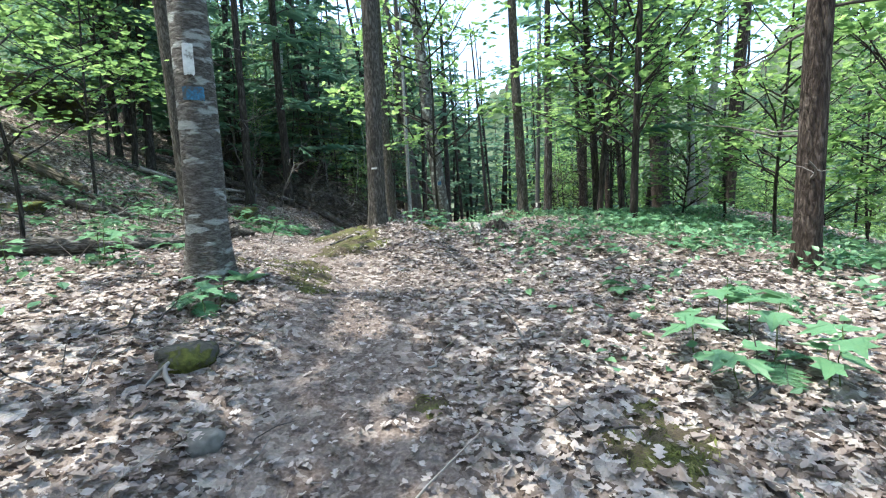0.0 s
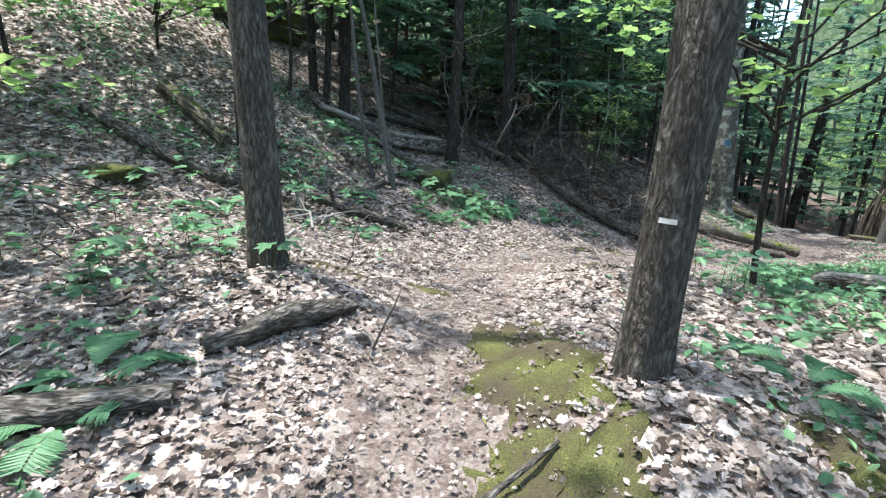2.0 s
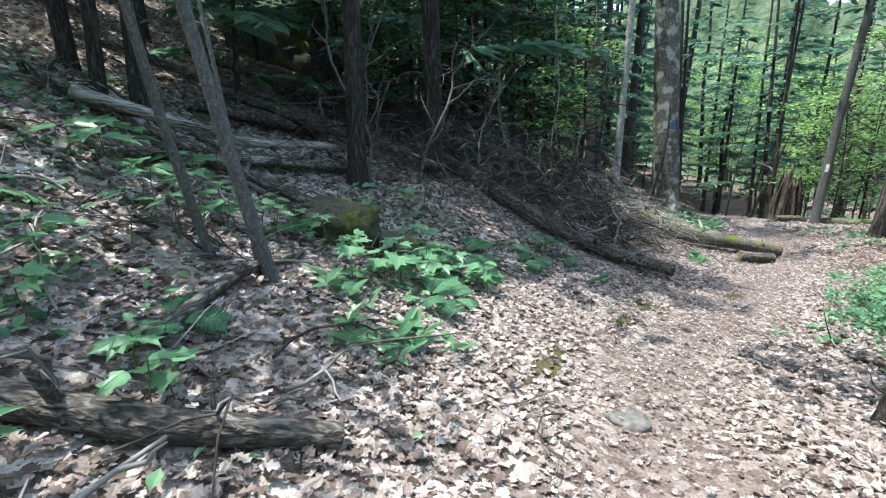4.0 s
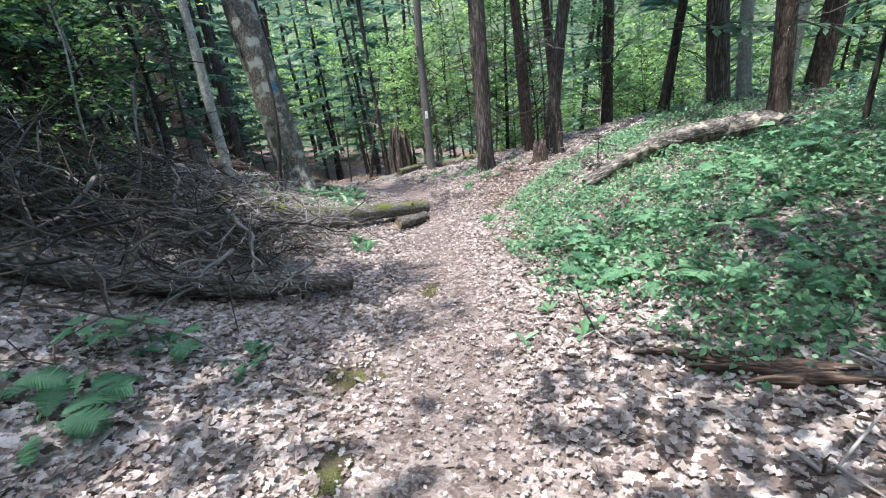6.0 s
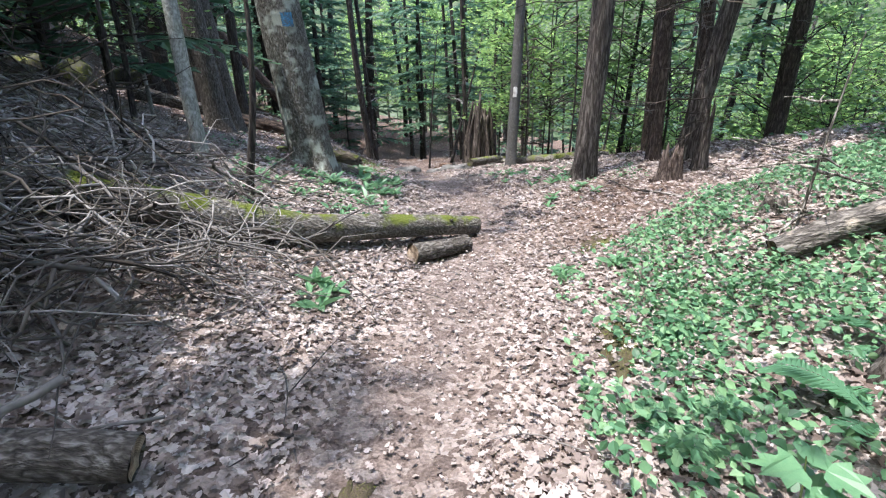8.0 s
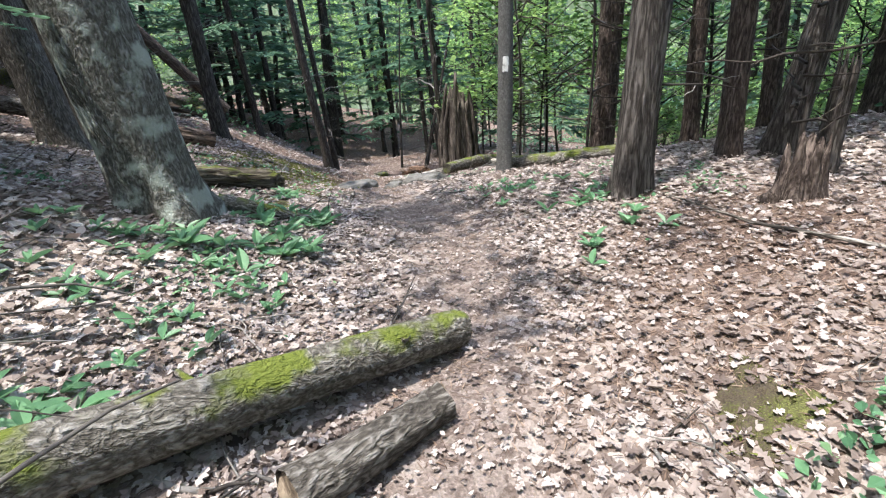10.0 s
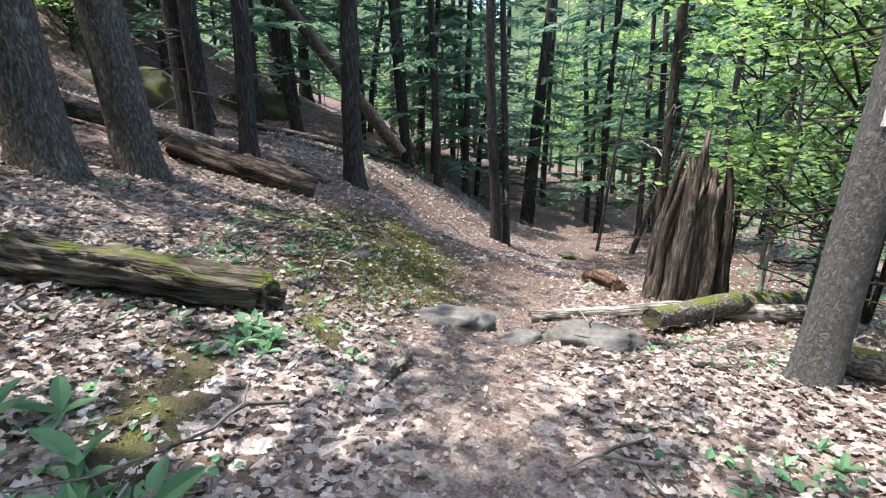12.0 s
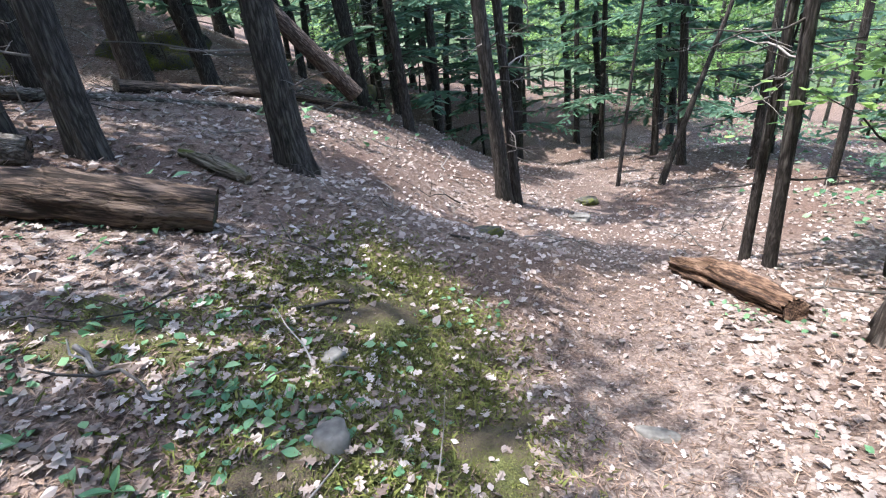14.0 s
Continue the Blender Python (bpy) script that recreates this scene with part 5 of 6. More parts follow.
def moss_patch(x, y, rx, ry, turn, seed, height=0.022):
    """A cushion of moss that follows the ground, with a ragged edge."""
    MOSS_SPOTS.append((x, y, rx, ry, turn))
    rings, n = 16, 64
    c, s = math.cos(radians(turn)), math.sin(radians(turn))
    xy, hh = [(0.0, 0.0)], [height]
    for j in range(1, rings + 1):
        for k in range(n):
            a = 2 * math.pi * k / n
            q = (j / rings) * (1 + 0.6 * noise.noise(Vector((math.cos(a) * 1.4, math.sin(a) * 1.4, seed))) + 0.5 * noise.noise(Vector((math.cos(a) * 5, math.sin(a) * 5, seed + 4))) + 0.35 * noise.noise(Vector((math.cos(a) * 14, math.sin(a) * 14, seed + 9))))
            xy.append((math.cos(a) * rx * q, math.sin(a) * ry * q))
            hh.append(height * (1 - (j / rings) ** 3) - (0.025 if j == rings else 0))
    p = np.array(xy)
    gx, gy = x + p[:, 0] * c - p[:, 1] * s, y + p[:, 0] * s + p[:, 1] * c
    d = off_trail(gx, gy)
    z = land(gx, gy) + 0.03 * wobble(gx, gy, 2.3) + 0.015 * wobble(gx, gy, 6.1, 5) - 0.05 * np.exp(-(d / 0.6) ** 2) + np.array(hh) + 0.02 * wobble(gx, gy, 11, seed) + 0.01 * wobble(gx, gy, 37, seed) - 0.009
    o = gz(x, y)
    g = Geo()
    f = [(0, 1 + k, 1 + (k + 1) % n) for k in range(n)]
    f += [(1 + j * n + k, 1 + (j + 1) * n + k, 1 + (j + 1) * n + (k + 1) % n, 1 + j * n + (k + 1) % n) for j in range(rings - 1) for k in range(n)]
    g.add(list(zip(gx - x, gy - y, z - o)), f)
    ob = new("moss_patch", g.mesh("moss_patch", MOSS))
    ob.location = (x, y, o)
    tagged(ob, "cushion of olive-green moss on the forest floor", "moss", "moss patches")


moss_patch(1.47, -3.47, 0.28, 0.16, 15, 1.0)
moss_patch(1.76, -3.55, 0.16, 0.3, 20, 2.0)
moss_patch(1.79, -4.09, 0.24, 0.3, 10, 3.0)
moss_patch(1.30, -4.00, 0.34, 0.12, 15, 25.0)
moss_patch(1.98, -2.5, 0.34, 0.62, -8, 4.0, 0.045)
moss_patch(1.66, -1.55, 0.42, 0.62, 20, 5.0, 0.045)
moss_patch(3.0, -1.75, 0.22, 0.3, 30, 6.0)
moss_patch(0.0, -1.02, 0.26, 0.13, 20, 7.0)
moss_patch(1.65, 0.75, 0.42, 0.13, 10, 8.0)
moss_patch(1.88, -4.42, 0.16, 0.2, 20, 9.0)
moss_patch(0.44, 2.45, 0.12, 0.36, -20, 10.0)
moss_patch(1.22, 3.85, 0.2, 0.12, 40, 11.0)
moss_patch(1.76, 4.68, 0.26, 0.16, 30, 12.0)
moss_patch(4.85, 6.2, 0.15, 0.42, -35, 13.0)
moss_patch(3.05, 5.65, 0.2, 0.1, 50, 14.0)
moss_patch(6.12, 7.88, 0.3, 0.2, 30, 15.0)
moss_patch(6.0, 15.0, 0.26, 0.5, -10, 16.0, 0.03)
moss_patch(5.6, 15.9, 0.4, 0.4, 15, 26.0, 0.03)
moss_patch(5.3, 14.6, 0.36, 0.26, 20, 17.0, 0.025)
moss_patch(4.9, 14.1, 0.25, 0.2, 50, 27.0, 0.025)
moss_patch(5.35, 13.35, 0.16, 0.5, 20, 18.0)
moss_patch(5.0, 12.2, 0.2, 0.5, 10, 19.0)
moss_patch(4.5, 15.4, 0.5, 0.35, 0, 20.0)
moss_patch(2.7, -5.9, 0.1, 0.08, 0, 21.0)
moss_patch(0.6, -0.6, 0.2, 0.1, 0, 22.0)
moss_patch(3.6, -6.2, 0.25, 0.2, 0, 23.0)
moss_patch(8.2, 13.9, 0.3, 0.2, 0, 24.0)


# ---- brush pile ----
def brush(name, x0, x1, y0, y1, count, height, seed, label, mat, lng=1.4, keep=lambda x, y: True):
    r = np.random.default_rng(seed)
    g = Geo()
    while count:
        x, y = r.uniform(x0, x1), r.uniform(y0, y1)
        if not keep(x, y):
            continue
        count -= 1
        z = gz(x, y) + r.uniform(0.0, height) ** 1.0
        ln, a = lng * r.uniform(0.3, 1.0), r.uniform(0, 6.28)
        e = Vector((x + math.cos(a) * ln, y + math.sin(a) * ln, 0))
        e.z = gz(e.x, e.y) + r.uniform(0, height * 1.2)
        rr = r.uniform(0.004, 0.011) if r.random() < 0.8 else r.uniform(0.012, 0.019)
        pts = bent((x, y, z), e, 7, 0.3 * ln, seed + count * 0.37)
        tube(g, pts, [rr * (1 - 0.11 * i) for i in range(8)], 5, cap=False)
        for k in range(2):
            q = pts[2 + 2 * k]
            tube(g, bent(q, q + Vector((r.normal(0, 0.22), r.normal(0, 0.22), r.normal(0.06, 0.12))), 3, 0.05, count + k), [rr * 0.6, rr * 0.5, rr * 0.4, rr * 0.2], 4, cap=False)
    return tagged(new(name, g.mesh(name, mat)), label, "brush", kind="stuff")


brush("brush_pile", -1.2, 3.0, 6.4, 9.6, 420, 0.55, 3, "tangled pile of dead grey branches beside the trail", TWIG, 1.9, lambda x, y: off_trail(x, y) > 1.45 and y > 6.4 + (2.42 - x) * 0.52)
def dead_limb(base, tip, rr, seed):
    """A bare crooked limb with forking side twigs."""
    r = np.random.default_rng(seed)
    root = thing("dead_branch", 0, 0, "bare grey crooked dead branch with forking twigs", "branch", "dead branches", m=Matrix.Translation(base))
    end = Vector(tip) - Vector(base)
    pts = bent((0, 0, 0), end, 12, 0.16 * end.length, seed * 0.73)
    g = Geo()
    tube(g, pts, [rr * (1 - 0.06 * i) for i in range(13)], 7, 0.15, seed)
    part("limb", g.mesh("limb", TWIG), root)
    for k in range(6):
        q = pts[3 + k + k // 3]
        way = (end.normalized() * r.uniform(0.2, 0.8) + Vector((r.normal(0, 0.6), r.normal(0, 0.6), r.normal(0.1, 0.4)))).normalized()
        h = Geo()
        fork = bent(q, q + way * end.length * r.uniform(0.25, 0.5), 6, 0.08, seed + k * 3.1)
        tube(h, fork, [rr * 0.5 * (1 - 0.13 * i) for i in range(7)], 5, cap=False)
        w2 = (way + Vector((r.normal(0, 0.6), r.normal(0, 0.6), r.normal(0, 0.3)))).normalized()
        tube(h, bent(fork[3], fork[3] + w2 * end.length * 0.18, 4, 0.04, seed + k), [rr * 0.3, rr * 0.25, rr * 0.2, rr * 0.15, rr * 0.08], 4, cap=False)
        part("twig", h.mesh("twig", TWIG), root)


rl = np.random.default_rng(17)
for k in range(26):
    u = rl.uniform(0, 1)
    bx, by = 2.1 - 3.6 * u + rl.normal(0, 0.2), 6.25 + 1.7 * u + rl.uniform(-0.1, 1.3)
    ang, ln = rl.uniform(-2.6, 0.3), rl.uniform(0.9, 1.9)
    tx, ty = bx + math.cos(ang) * ln, by + math.sin(ang) * ln
    if float(off_trail(tx, ty)) < 1.0:
        tx, ty = bx - 0.6 * ln, by - 0.4 * ln
    dead_limb((bx, by, gz(bx, by) + rl.uniform(0.15, 0.75)), (tx, ty, gz(tx, ty) + rl.uniform(0.02, 0.5)), rl.uniform(0.011, 0.024), 40 + k)
for k, (bx, by, tx, ty, up) in enumerate(((-1.0, 5.6, -0.5, 5.9, 1.9), (-1.5, 5.2, -2.1, 5.6, 2.0), (-0.4, 6.3, 0.1, 6.6, 1.8), (-1.9, 6.2, -1.4, 6.0, 2.1), (0.3, 7.2, 0.0, 7.6, 1.8), (1.0, 7.6, 1.4, 7.9, 1.6))):
    dead_limb((bx, by, gz(bx, by) - 0.05), (tx, ty, gz(tx, ty) + up), 0.024, 80 + k)
brush("dark_tangle", -0.6, 2.3, 6.5, 8.6, 150, 0.6, 8, "dark tangle of dead branches behind the fallen log", TWIG_DARK, 1.2, lambda x, y: off_trail(x, y) > 1.5 and y > 6.6 + (2.42 - x) * 0.52)
brush("near_tangle", -2.4, 1.3, 4.9, 7.8, 170, 0.75, 12, "dark tangle of dead branches on the slope by the log", TWIG_DARK, 1.3, lambda x, y: off_trail(x, y) > 1.9)
brush("dark_brush", -3.2, 1.6, 6.8, 11.5, 260, 1.3, 4, "dark dead branches tangled over the slope", TWIG_DARK, 1.7, lambda x, y: off_trail(x, y) > 1.8)
brush("slope_twigs", -5.0, -0.2, -2.5, 4.5, 130, 0.16, 9, "dead twigs and broken branches strewn over the slope", TWIG, 1.1, lambda x, y: off_trail(x, y) > 1.5)
brush("fallen_twigs", -4.5, 9.0, -8.0, 14.0, 240, 0.05, 5, "fallen twigs lying on the leaf litter", TWIG, 0.6, lambda x, y: off_trail(x, y) > 0.3)
brush("forest_twigs", -3.0, 13.0, 12.0, 30.0, 260, 0.08, 6, "fallen branches on the needle-strewn floor", TWIG, 1.1, lambda x, y: off_trail(x, y) > 0.7)


# ---- leaf litter ----
def litter(name, n, x0, x1, y0, y1, keep, size, template, faces, tilt, label):
    x, y = rng.uniform(x0, x1, n), rng.uniform(y0, y1, n)
    ok = rng.random(n) < keep(x, y)
    x, y = x[ok], y[ok]
    n = len(x)
    d = off_trail(x, y)
    s = rng.uniform(0.65, 1.2, n) * size * np.where(d < 0.5, 0.72, 1.0)
    z = floor_z(x, y) + rng.uniform(0.004, 0.035, n)
    scatter(name, template, faces, np.stack([x, y, z], 1), turns(n, rng, tilt), s, np.stack([rng.normal(0.12, 0.28, n), rng.normal(0.0, 0.5, n)], 1), DRY_LEAF, label, "leaf litter")


def near_walk(x, y):
    w = np.full(np.shape(x), 1e9)
    for a in WALK:
        w = np.minimum(w, np.hypot(x - a[0], y - a[1]))
    return w


def mossy(x, y):
    """Nearly 1 inside the moss cushions."""
    m = np.zeros(np.shape(x))
    for a, b, rx, ry, turn in MOSS_SPOTS:
        ca, sa = math.cos(radians(turn)), math.sin(radians(turn))
        u, v = (x - a) * ca + (y - b) * sa, -(x - a) * sa + (y - b) * ca
        m = np.maximum(m, np.exp(-((u / rx) ** 2 + (v / ry) ** 2) ** 2 * 1.2))
    return m


def dense(x, y):
    d = off_trail(x, y)
    clump = 0.8 + 0.35 * wobble(x, y, 1.9, 2)
    return np.clip(clump * np.where(d < 0.36 + 0.15 * wobble(x, y, 2.7, 4), 0.3, 1.0), 0, 1) * (1 - 0.62 * mossy(x, y)) * (1 - 0.55 * needle_zone(x, y)) * (1 - 0.75 * np.exp(-(d / 1.05) ** 2) / (1 + np.exp((11.2 - y) * 2.5))) * np.exp(-np.maximum(0, near_walk(x, y) - 2.0) / 1.6)


litter("leaf_litter", 215000, -5, 11, -9, 19, dense, 0.064, OAK_LEAF, OAK_FACES, 0.22, "pale dry oak leaves strewn over the forest floor")
litter("leaf_fragments", 300000, -5, 11, -9, 19, lambda x, y: dense(x, y) * 0.9, 0.04, PLAIN_LEAF, PLAIN_FACES, 0.35, "small broken bits of dry leaves between the whole ones")
litter("far_leaf_litter", 300000, -12, 20, -10, 40, lambda x, y: (1 - 0.6 * needle_zone(x, y)) * np.clip((near_walk(x, y) - 2.0) / 2.5, 0, 1) * np.exp(-np.maximum(0, near_walk(x, y) - 6) / 9), 0.082, PLAIN_LEAF, PLAIN_FACES, 0.3, "dry brown leaves covering the wooded slope")
litter("trail_crumbs", 60000, -1, 9, -9, 20, lambda x, y: np.exp(-(off_trail(x, y) / 0.55) ** 2) * 0.9 * (1 - 0.75 * needle_zone(x, y)), 0.04, PLAIN_LEAF, PLAIN_FACES, 0.35, "crumbled leaf bits trodden into the trail")


# ---- ferns ----
def frond_mesh(length, pairs, seed, arch=0.5):
    """One arching frond: a rachis with toothed pinnae, longest below the middle."""
    r = np.random.default_rng(seed)
    g = Geo()
    def mid(t):
        return Vector((0, length * t * (1 - 0.12 * t), length * (0.55 * t - arch * t * t)))
    tube(g, [mid(t) for t in np.linspace(0, 1, 8)], [0.003 * (1 - 0.8 * t) for t in np.linspace(0, 1, 8)], 4, cap=False)
    for k in range(pairs):
        t = 0.2 + 0.78 * k / pairs
        p, q = mid(t), mid(min(1, t + 0.03))
        fwd = (q - p).normalized()
        ln = length * 0.34 * (math.sin(math.pi * min(1, 0.22 + 0.78 * (1 - (t - 0.2) / 0.8))) ** 0.8) * r.uniform(0.88, 1.08)
        w = length * 0.034
        for sg in (1, -1):
            out = (Vector((sg, 0, 0)) + fwd * 0.35 + Vector((0, 0, r.uniform(-0.22, 0.02)))).normalized()
            up = out.cross(fwd).normalized()
            side = up.cross(out)
            v = [p]
            for j, (u, ww) in enumerate(((0.12, 1.0), (0.28, 0.7), (0.36, 1.05), (0.52, 0.6), (0.6, 0.85), (0.78, 0.4))):
                v.append(p + out * ln * u + side * w * ww)
            v.append(p + out * ln - up * ln * 0.1)
            for u, ww in ((0.78, 0.4), (0.6, 0.85), (0.52, 0.6), (0.36, 1.05), (0.28, 0.7), (0.12, 1.0)):
                v.append(p + out * ln * u - side * w * ww)
            g.add(v, [tuple(range(8)), (7, 8, 9, 10, 11, 12, 13, 0)])
    return g.mesh("frond", FERN, False)


FRONDS = [frond_mesh(0.52, 15, 1), frond_mesh(0.42, 13, 2, 0.42), frond_mesh(0.6, 17, 3, 0.6)]


def fern(x, y, s=1.0, fronds=6):
    root = thing("fern", x, y, "green fern with arching feathery fronds among dry leaves", "fern", "ferns", rz=float(rng.uniform(0, 360)))
    for k in range(fronds):
        sc = s * float(rng.uniform(0.55, 0.82))
        part("frond", FRONDS[int(rng.integers(0, 3))], root, "", pose(0, 0, 0, float(rng.uniform(-12, 22)), float(rng.normal(0, 8)), k * 360 / fronds + float(rng.uniform(-25, 25))) @ Matrix.Scale(sc, 4))


def one_leaf(name, template, faces, mat, droop=-0.5, fold=0.25):
    t = np.array(template, float)
    z = fold * np.abs(t[:, 0]) + droop * (t[:, 1]) ** 2 * 0.5
    g = Geo()
    g.add(np.stack([t[:, 0], t[:, 1], z], 1).tolist(), faces)
    return g.mesh(name, mat, False)


LONG_HALF = [(0.07, 0.12), (0.17, 0.34), (0.19, 0.55), (0.12, 0.8)]
LONG_LEAF = [(0, 0), (0, 1)] + LONG_HALF + [(-x, y) for x, y in LONG_HALF]
LONG_FACES = [(0, 2, 3, 4, 5, 1), (1, 9, 8, 7, 6, 0)]
BLADE = one_leaf("leaf", LONG_LEAF, LONG_FACES, HERB, -0.5, 0.5)
MAPLE = one_leaf("leaf", MAPLE_LEAF, MAPLE_FACES, HERB, -0.5, 0.15)


def herb(x, y, s=0.17, leaves=4):
    root = thing("woodland_herb", x, y, "low woodland herb with broad pointed green leaves", "plant", "woodland herbs", rz=float(rng.uniform(0, 360)))
    for k in range(leaves):
        sc = s * float(rng.uniform(0.7, 1.15))
        part("leaf", BLADE, root, "", pose(0, 0, 0.015, float(rng.uniform(18, 58)), float(rng.normal(0, 12)), k * 360 / leaves + float(rng.uniform(-35, 35))) @ Matrix.Scale(sc, 4))


def seedling(x, y, h=0.25, leaves=5, s=0.16):
    root = thing("maple_seedling", x, y, "maple seedling with flat lobed green leaves", "plant", "seedlings", rz=float(rng.uniform(0, 360)))
    g = Geo()
    tube(g, bent((0, 0, -0.03), (0.02, 0.02, h), 4, 0.03, x + y), [0.004, 0.0035, 0.003, 0.003, 0.002], 5, cap=False)
    part("stem", g.mesh("stem", STEM), root)
    for k in range(leaves):
        part("leaf", MAPLE, root, "", pose(0, 0, h * (0.75 + 0.3 * k / leaves), float(rng.uniform(-12, 12)), float(rng.normal(0, 8)), k * 137 + float(rng.uniform(-20, 20))) @ Matrix.Translation((0, 0.03, 0)) @ Matrix.Scale(s * float(rng.uniform(0.7, 1.15)), 4))


for x, y, s, k in ((0.5, -4.3, 0.7, 6), (1.40, -5.04, 0.5, 5), (0.12, -2.8, 0.9, 6), (0.3, -3.0, 0.7, 5), (2.65, -1.03, 0.7, 6), (2.9, -1.4, 0.7, 5), (-0.58, 3.48, 1.0, 7), (-0.3, 3.1, 0.85, 6),
                   (0.44, 4.91, 0.8, 6), (0.32, 4.72, 0.9, 6), (-0.3, 4.4, 0.9, 6), (-0.77, 3.88, 1.0, 7), (0.88, 5.41, 0.8, 6), (1.27, 5.08, 0.75, 5), (0.15, 5.1, 0.7, 5), (3.1, 0.5, 0.8, 6), (3.5, 1.2, 0.8, 6), (3.9, 1.8, 0.8, 6),
                   (4.0, 3.55, 1.0, 7), (4.6, 3.35, 0.9, 6), (4.25, 3.0, 1.0, 7), (5.3, 3.4, 0.9, 6), (5.0, 4.1, 0.8, 6), (5.7, 3.9, 0.9, 6), (-1.6, 2.9, 0.9, 6), (-0.95, 2.75, 0.8, 6), (4.5, -5.7, 0.7, 5), (5.0, -4.9, 0.7, 6),
                   (-0.62, 3.3, 1.0, 7), (-0.46, 2.85, 1.0, 7), (-0.2, 3.9, 0.9, 6), (-1.0, 2.4, 0.8, 6), (-1.9, -0.6, 0.8, 6), (-2.6, 1.6, 0.9, 6), (-3.4, -1.2, 0.9, 6), (-0.7, 0.4, 0.7, 5), (4.3, -4.6, 0.6, 5), (5.4, -3.4, 0.7, 6), (4.7, -3.4, 0.6, 5), (4.2, -0.6, 0.8, 6), (3.2, -0.2, 0.7, 5), (-2.0, 0.9, 0.8, 6), (-0.9, -2.3, 0.6, 5), (-1.5, -1.0, 0.7, 5), (-2.4, -2.2, 0.8, 6), (-1.4, 1.4, 0.7, 5),
                   (3.75, 4.3, 0.9, 7), (4.3, 4.6, 1.0, 7), (4.9, 5.0, 0.9, 6), (4.5, 5.4, 0.8, 6), (5.2, 5.9, 0.8, 6), (5.8, 4.6, 1.0, 7), (6.6, 3.6, 1.0, 7), (5.4, 2.8, 1.0, 7), (7.4, 4.2, 1.0, 7), (3.9, 3.9, 0.9, 6), (4.75, 3.75, 1.0, 7), (6.3, 4.4, 0.9, 6), (5.5, 5.2, 0.8, 6), (6.9, 4.6, 0.9, 6), (6.2, 5.3, 0.8, 6)):
    fern(x, y, s, k)
for cx, cy, rad, n, s in ((3.7, 10.0, 1.0, 74, 0.12), (4.85, 11.6, 0.5, 24, 0.17), (7.6, 10.9, 0.6, 16, 0.14), (7.5, 9.6, 0.25, 4, 0.14), (5.6, 7.4, 0.3, 5, 0.16), (5.0, 12.85, 0.3, 8, 0.13), (-0.75, 2.05, 0.45, 14, 0.16),
                          (-0.2, 2.0, 0.3, 4, 0.16), (3.4, 7.65, 0.22, 6, 0.18), (4.5, 10.7, 0.45, 14, 0.19), (3.3, 9.2, 0.4, 7, 0.16), (6.9, 9.4, 0.3, 4, 0.14), (7.6, 11.7, 0.6, 16, 0.075), (1.49, -4.69, 0.06, 2, 0.16), (4.6, 14.2, 0.6, 12, 0.09), (3.0, -4.9 + 9.0, 0.3, 4, 0.13)):
    for k in range(n):
        a, q = rng.uniform(0, 6.28), rad * math.sqrt(rng.uniform(0, 1))
        herb(cx + math.cos(a) * q, cy + math.sin(a) * q, s, int(rng.integers(3, 6)))
for cx, cy, rad, n, h, s in ((4.45, -5.7, 0.45, 8, 0.3, 0.16), (-2.2, 2.5, 0.6, 12, 0.32, 0.2), (-0.7, 3.2, 0.4, 6, 0.28, 0.17), (-0.35, 3.6, 0.3, 4, 0.25, 0.16), (-1.0, 4.4, 0.5, 6, 0.25, 0.16), (3.0, 1.0, 0.6, 7, 0.3, 0.14),
                             (1.3, -5.0, 0.3, 3, 0.2, 0.13), (-0.6, -1.6, 0.9, 8, 0.25, 0.13), (-2.0, -1.6, 1.2, 12, 0.3, 0.15), (5.6, -2.6, 0.9, 9, 0.3, 0.14), (-1.8, 0.9, 0.8, 14, 0.3, 0.13), (-3.4, 0.2, 1.2, 18, 0.35, 0.13), (-1.5, 2.4, 0.7, 12, 0.3, 0.12), (-0.11, 3.39, 0.15, 2, 0.22, 0.16), (4.4, 4.6, 0.7, 8, 0.22, 0.12),
                             (6.6, 4.0, 0.9, 9, 0.3, 0.15), (0.5, 5.3, 0.4, 4, 0.22, 0.13), (0.3, -4.4, 0.6, 6, 0.25, 0.13), (4.0, -7.0, 0.7, 6, 0.25, 0.14)):
    for k in range(n):
        a, q = rng.uniform(0, 6.28), rad * math.sqrt(rng.uniform(0, 1))
        seedling(cx + math.cos(a) * q, cy + math.sin(a) * q, h * rng.uniform(0.6, 1.2), int(rng.integers(3, 6)), s)


# ---- low green carpet ----
def carpet(name, n, x0, x1, y0, y1, keep, size, mat, label, height=0.14, tilt=0.35, shape=None, kind="ground cover"):
    x, y = rng.uniform(x0, x1, n), rng.uniform(y0, y1, n)
    ok = rng.random(n) < keep(x, y)
    x, y = x[ok], y[ok]
    n = len(x)
    z = floor_z(x, y) + rng.uniform(0.02, 1, n) ** 0.7 * height * (0.7 + 0.4 * wobble(x, y, 3.0, 8))
    outline, faces = shape or (PLAIN_LEAF, PLAIN_FACES)
    scatter(name, outline, faces, np.stack([x, y, z], 1), turns(n, rng, tilt), rng.uniform(0.6, 1.3, n) * size, np.stack([rng.normal(0.2, 0.2, n), rng.normal(-0.3, 0.3, n)], 1), mat, label, kind)


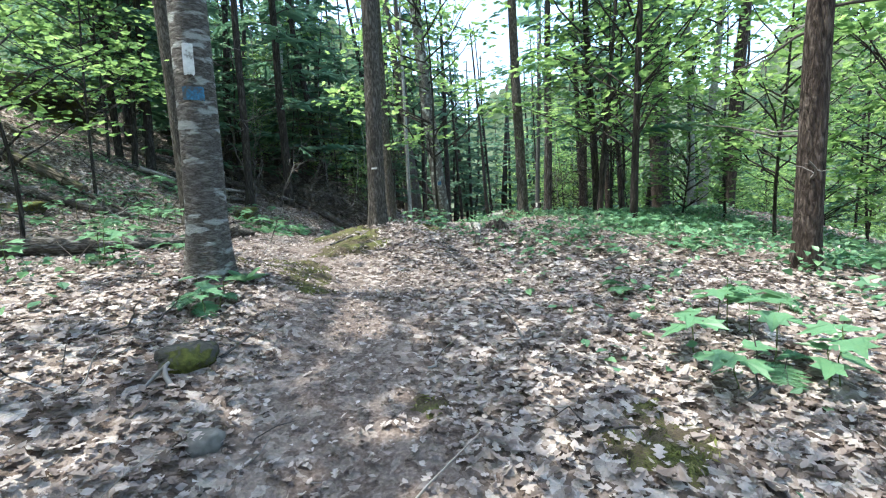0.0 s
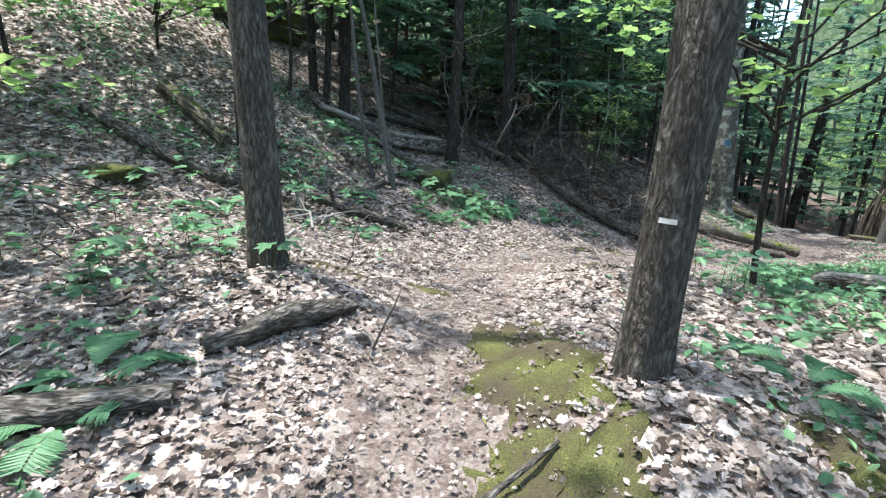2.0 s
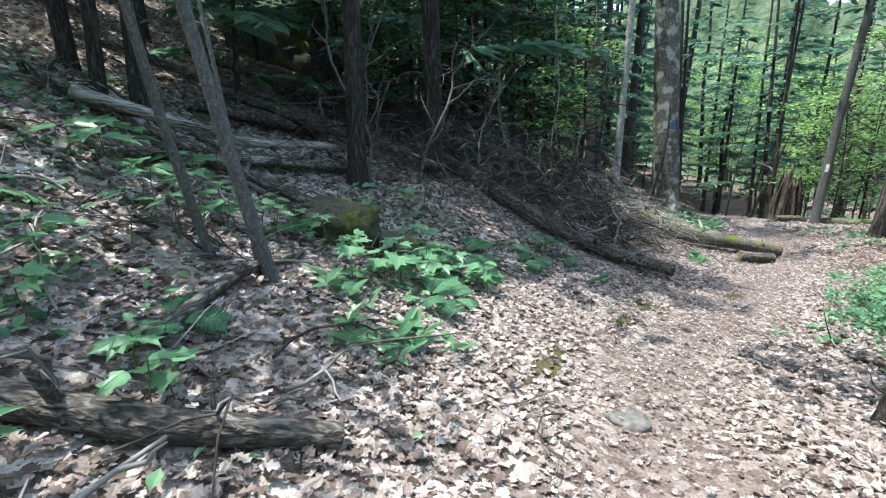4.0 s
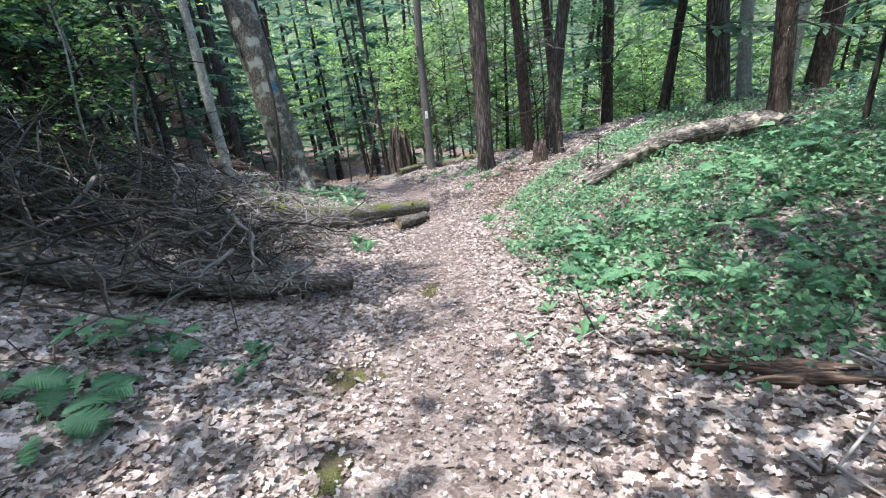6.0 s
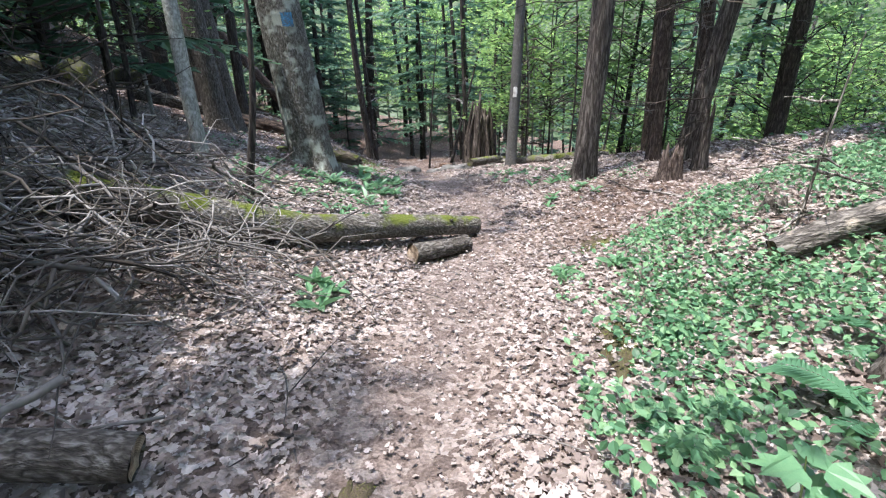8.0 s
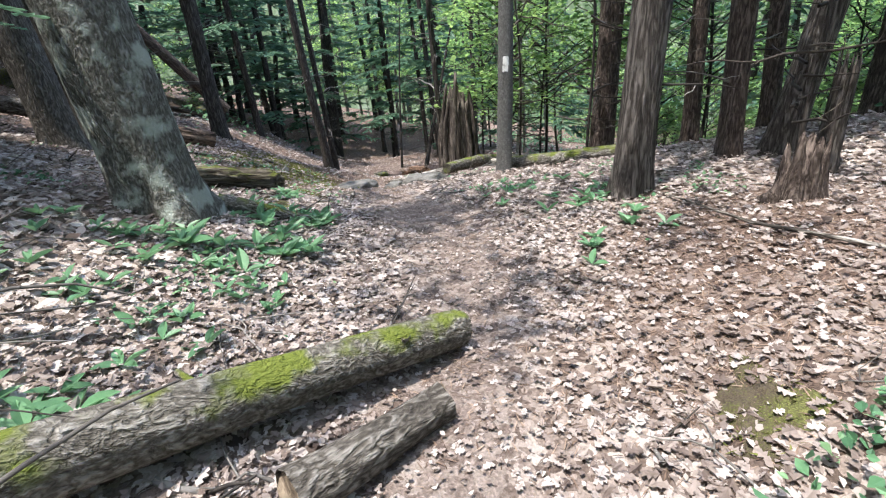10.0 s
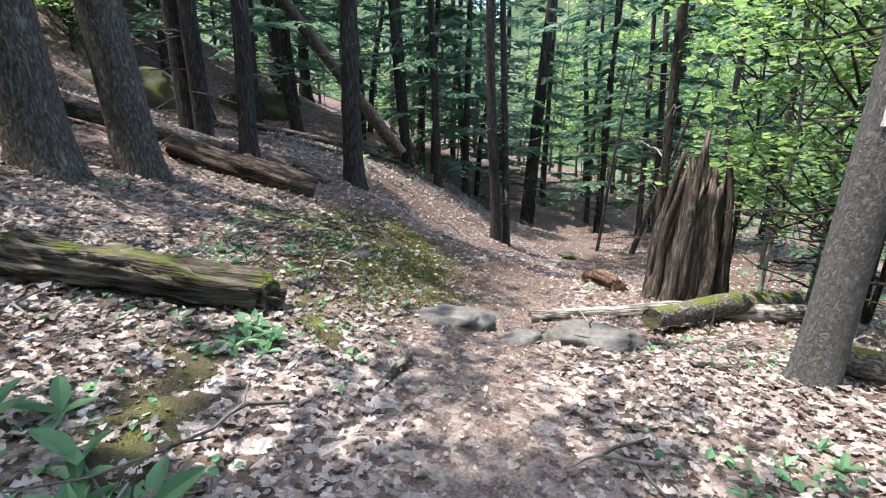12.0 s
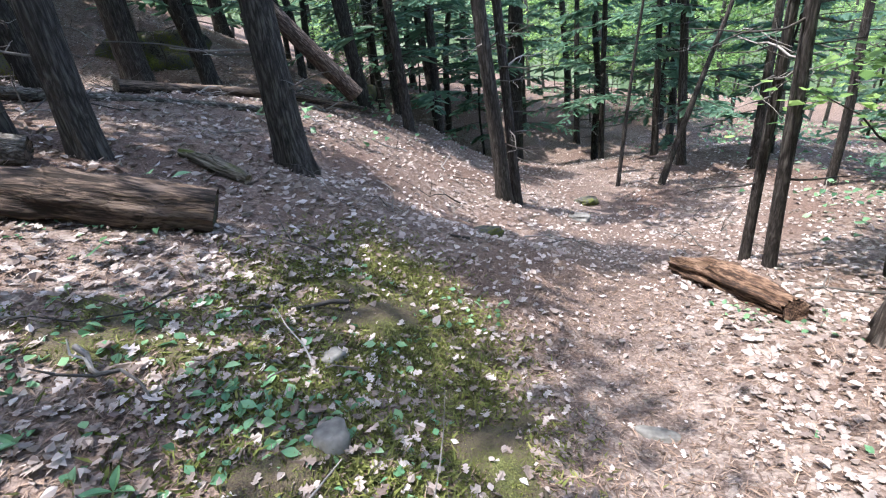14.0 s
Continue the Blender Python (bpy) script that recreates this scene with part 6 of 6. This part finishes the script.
def bank(x, y):
    side = (x - 4.2) * 0.75 - (y - 6.2) * 0.66
    return 1 / (1 + np.exp(-(side - 0.25 - 0.3 * wobble(x, y, 1.7, 4)) * 5)) * (off_trail(x, y) > 0.75) * np.clip((x - 2.9 + 0.4 * wobble(x, y, 2, 9)) * 1.2, 0, 1) * np.clip((y - 1.9) * 1.2, 0, 1) * np.clip(0.62 + 0.6 * wobble(x, y, 2.4, 6), 0.12, 1)


carpet("green_bank_cover", 64000, 2.6, 10.5, 1.5, 7.6, bank, 0.05, HERB, "dense low green plants covering the sunny bank", 0.22, 0.5)
carpet("slope_cover", 42000, -7, 9, -6, 5, lambda x, y: np.clip(wobble(x, y, 1.4, 11) + 0.12, 0, 1) * np.clip((off_trail(x, y) - 1.2) / 1.5, 0, 1), 0.075, HERB, "scattered low green plants on the leafy slope", 0.14)
carpet("open_wood_cover", 26000, 3.6, 12, -4.5, 2.5, lambda x, y: np.clip(wobble(x, y, 1.1, 23) + 0.5, 0, 1) * np.clip((off_trail(x, y) - 2.5) / 1.6, 0, 1), 0.08, HERB, "low green plants under the open wood", 0.22)
carpet("far_cover", 14000, 6, 22, 0, 24, lambda x, y: np.clip(wobble(x, y, 0.8, 13) + 0.3, 0, 1) * np.clip((off_trail(x, y) - 4.0) / 3, 0, 1), 0.11, HERB, "green undergrowth on the open side of the wood", 0.3)
carpet("deep_cover", 16000, 4, 32, 14, 46, lambda x, y: np.clip(wobble(x, y, 0.7, 17) + 0.25, 0, 1) * np.clip((off_trail(x, y) - 2.5) / 3, 0, 1), 0.15, HERB, "green undergrowth deep in the wood", 0.4)
carpet("trailside_sprouts", 16000, 2.5, 9, 9.3, 16.5, lambda x, y: np.clip(wobble(x, y, 2.3, 15) - 0.1, 0, 1) * np.clip((off_trail(x, y) - 0.55) / 0.6, 0, 1), 0.05, HERB, "tiny green sprouts among the dry leaves", 0.05)
carpet("mound_sprouts", 900, 4.0, 5.9, 12.5, 15.8, lambda x, y: np.clip(0.5 + wobble(x, y, 4.0, 3), 0, 1), 0.055, HERB, "small round green sprouts among leaves on the mound", 0.05)
carpet("slope_sprouts", 5000, -4, 4.5, -8, 1.5, lambda x, y: np.clip(wobble(x, y, 2.6, 21), 0, 1) * np.clip((off_trail(x, y) - 0.7) / 0.8, 0, 1), 0.06, HERB, "small green sprouts among the dry leaves", 0.1)

BLADE_SHAPE = ([(0, 0), (0.09, 0.4), (0, 1), (-0.09, 0.4)], [(0, 1, 2, 3)])
carpet("moss_tufts", 700000, -1, 9, -7, 17, lambda x, y: mossy(x, y) ** 2 * np.clip(0.45 + 0.7 * wobble(x, y, 5.0, 27), 0, 1), 0.045, MOSS_TUFT, "short shaggy tufts on the moss cushions", 0.035, 0.9, BLADE_SHAPE, "moss")
carpet("mound_grass", 150000, 4.0, 7.0, 13.4, 18.2, lambda x, y: np.exp(-(((x - 5.55) / 0.75) ** 2 + ((y - 15.5) / 1.5) ** 2) ** 2) * np.clip(0.7 + 0.5 * wobble(x, y, 4.0, 31), 0.15, 1), 0.06, MOSS_TUFT, "fine mossy grass growing over the earthen mound", 0.03, 0.9, BLADE_SHAPE, "moss")
carpet("needle_litter", 330000, 2.5, 11, 7.5, 22, lambda x, y: np.clip(needle_zone(x, y) * 1.1 - 0.1, 0, 1) * np.exp(-np.maximum(0, near_walk(x, y) - 1.5) / 2.5), 0.075, NEEDLE_LITTER, "fallen brown conifer needles and bits on the bare floor", 0.02, 0.25, ([(0, 0), (0.04, 0.5), (0, 1), (-0.04, 0.5)], [(0, 1, 2, 3)]), "leaf litter")
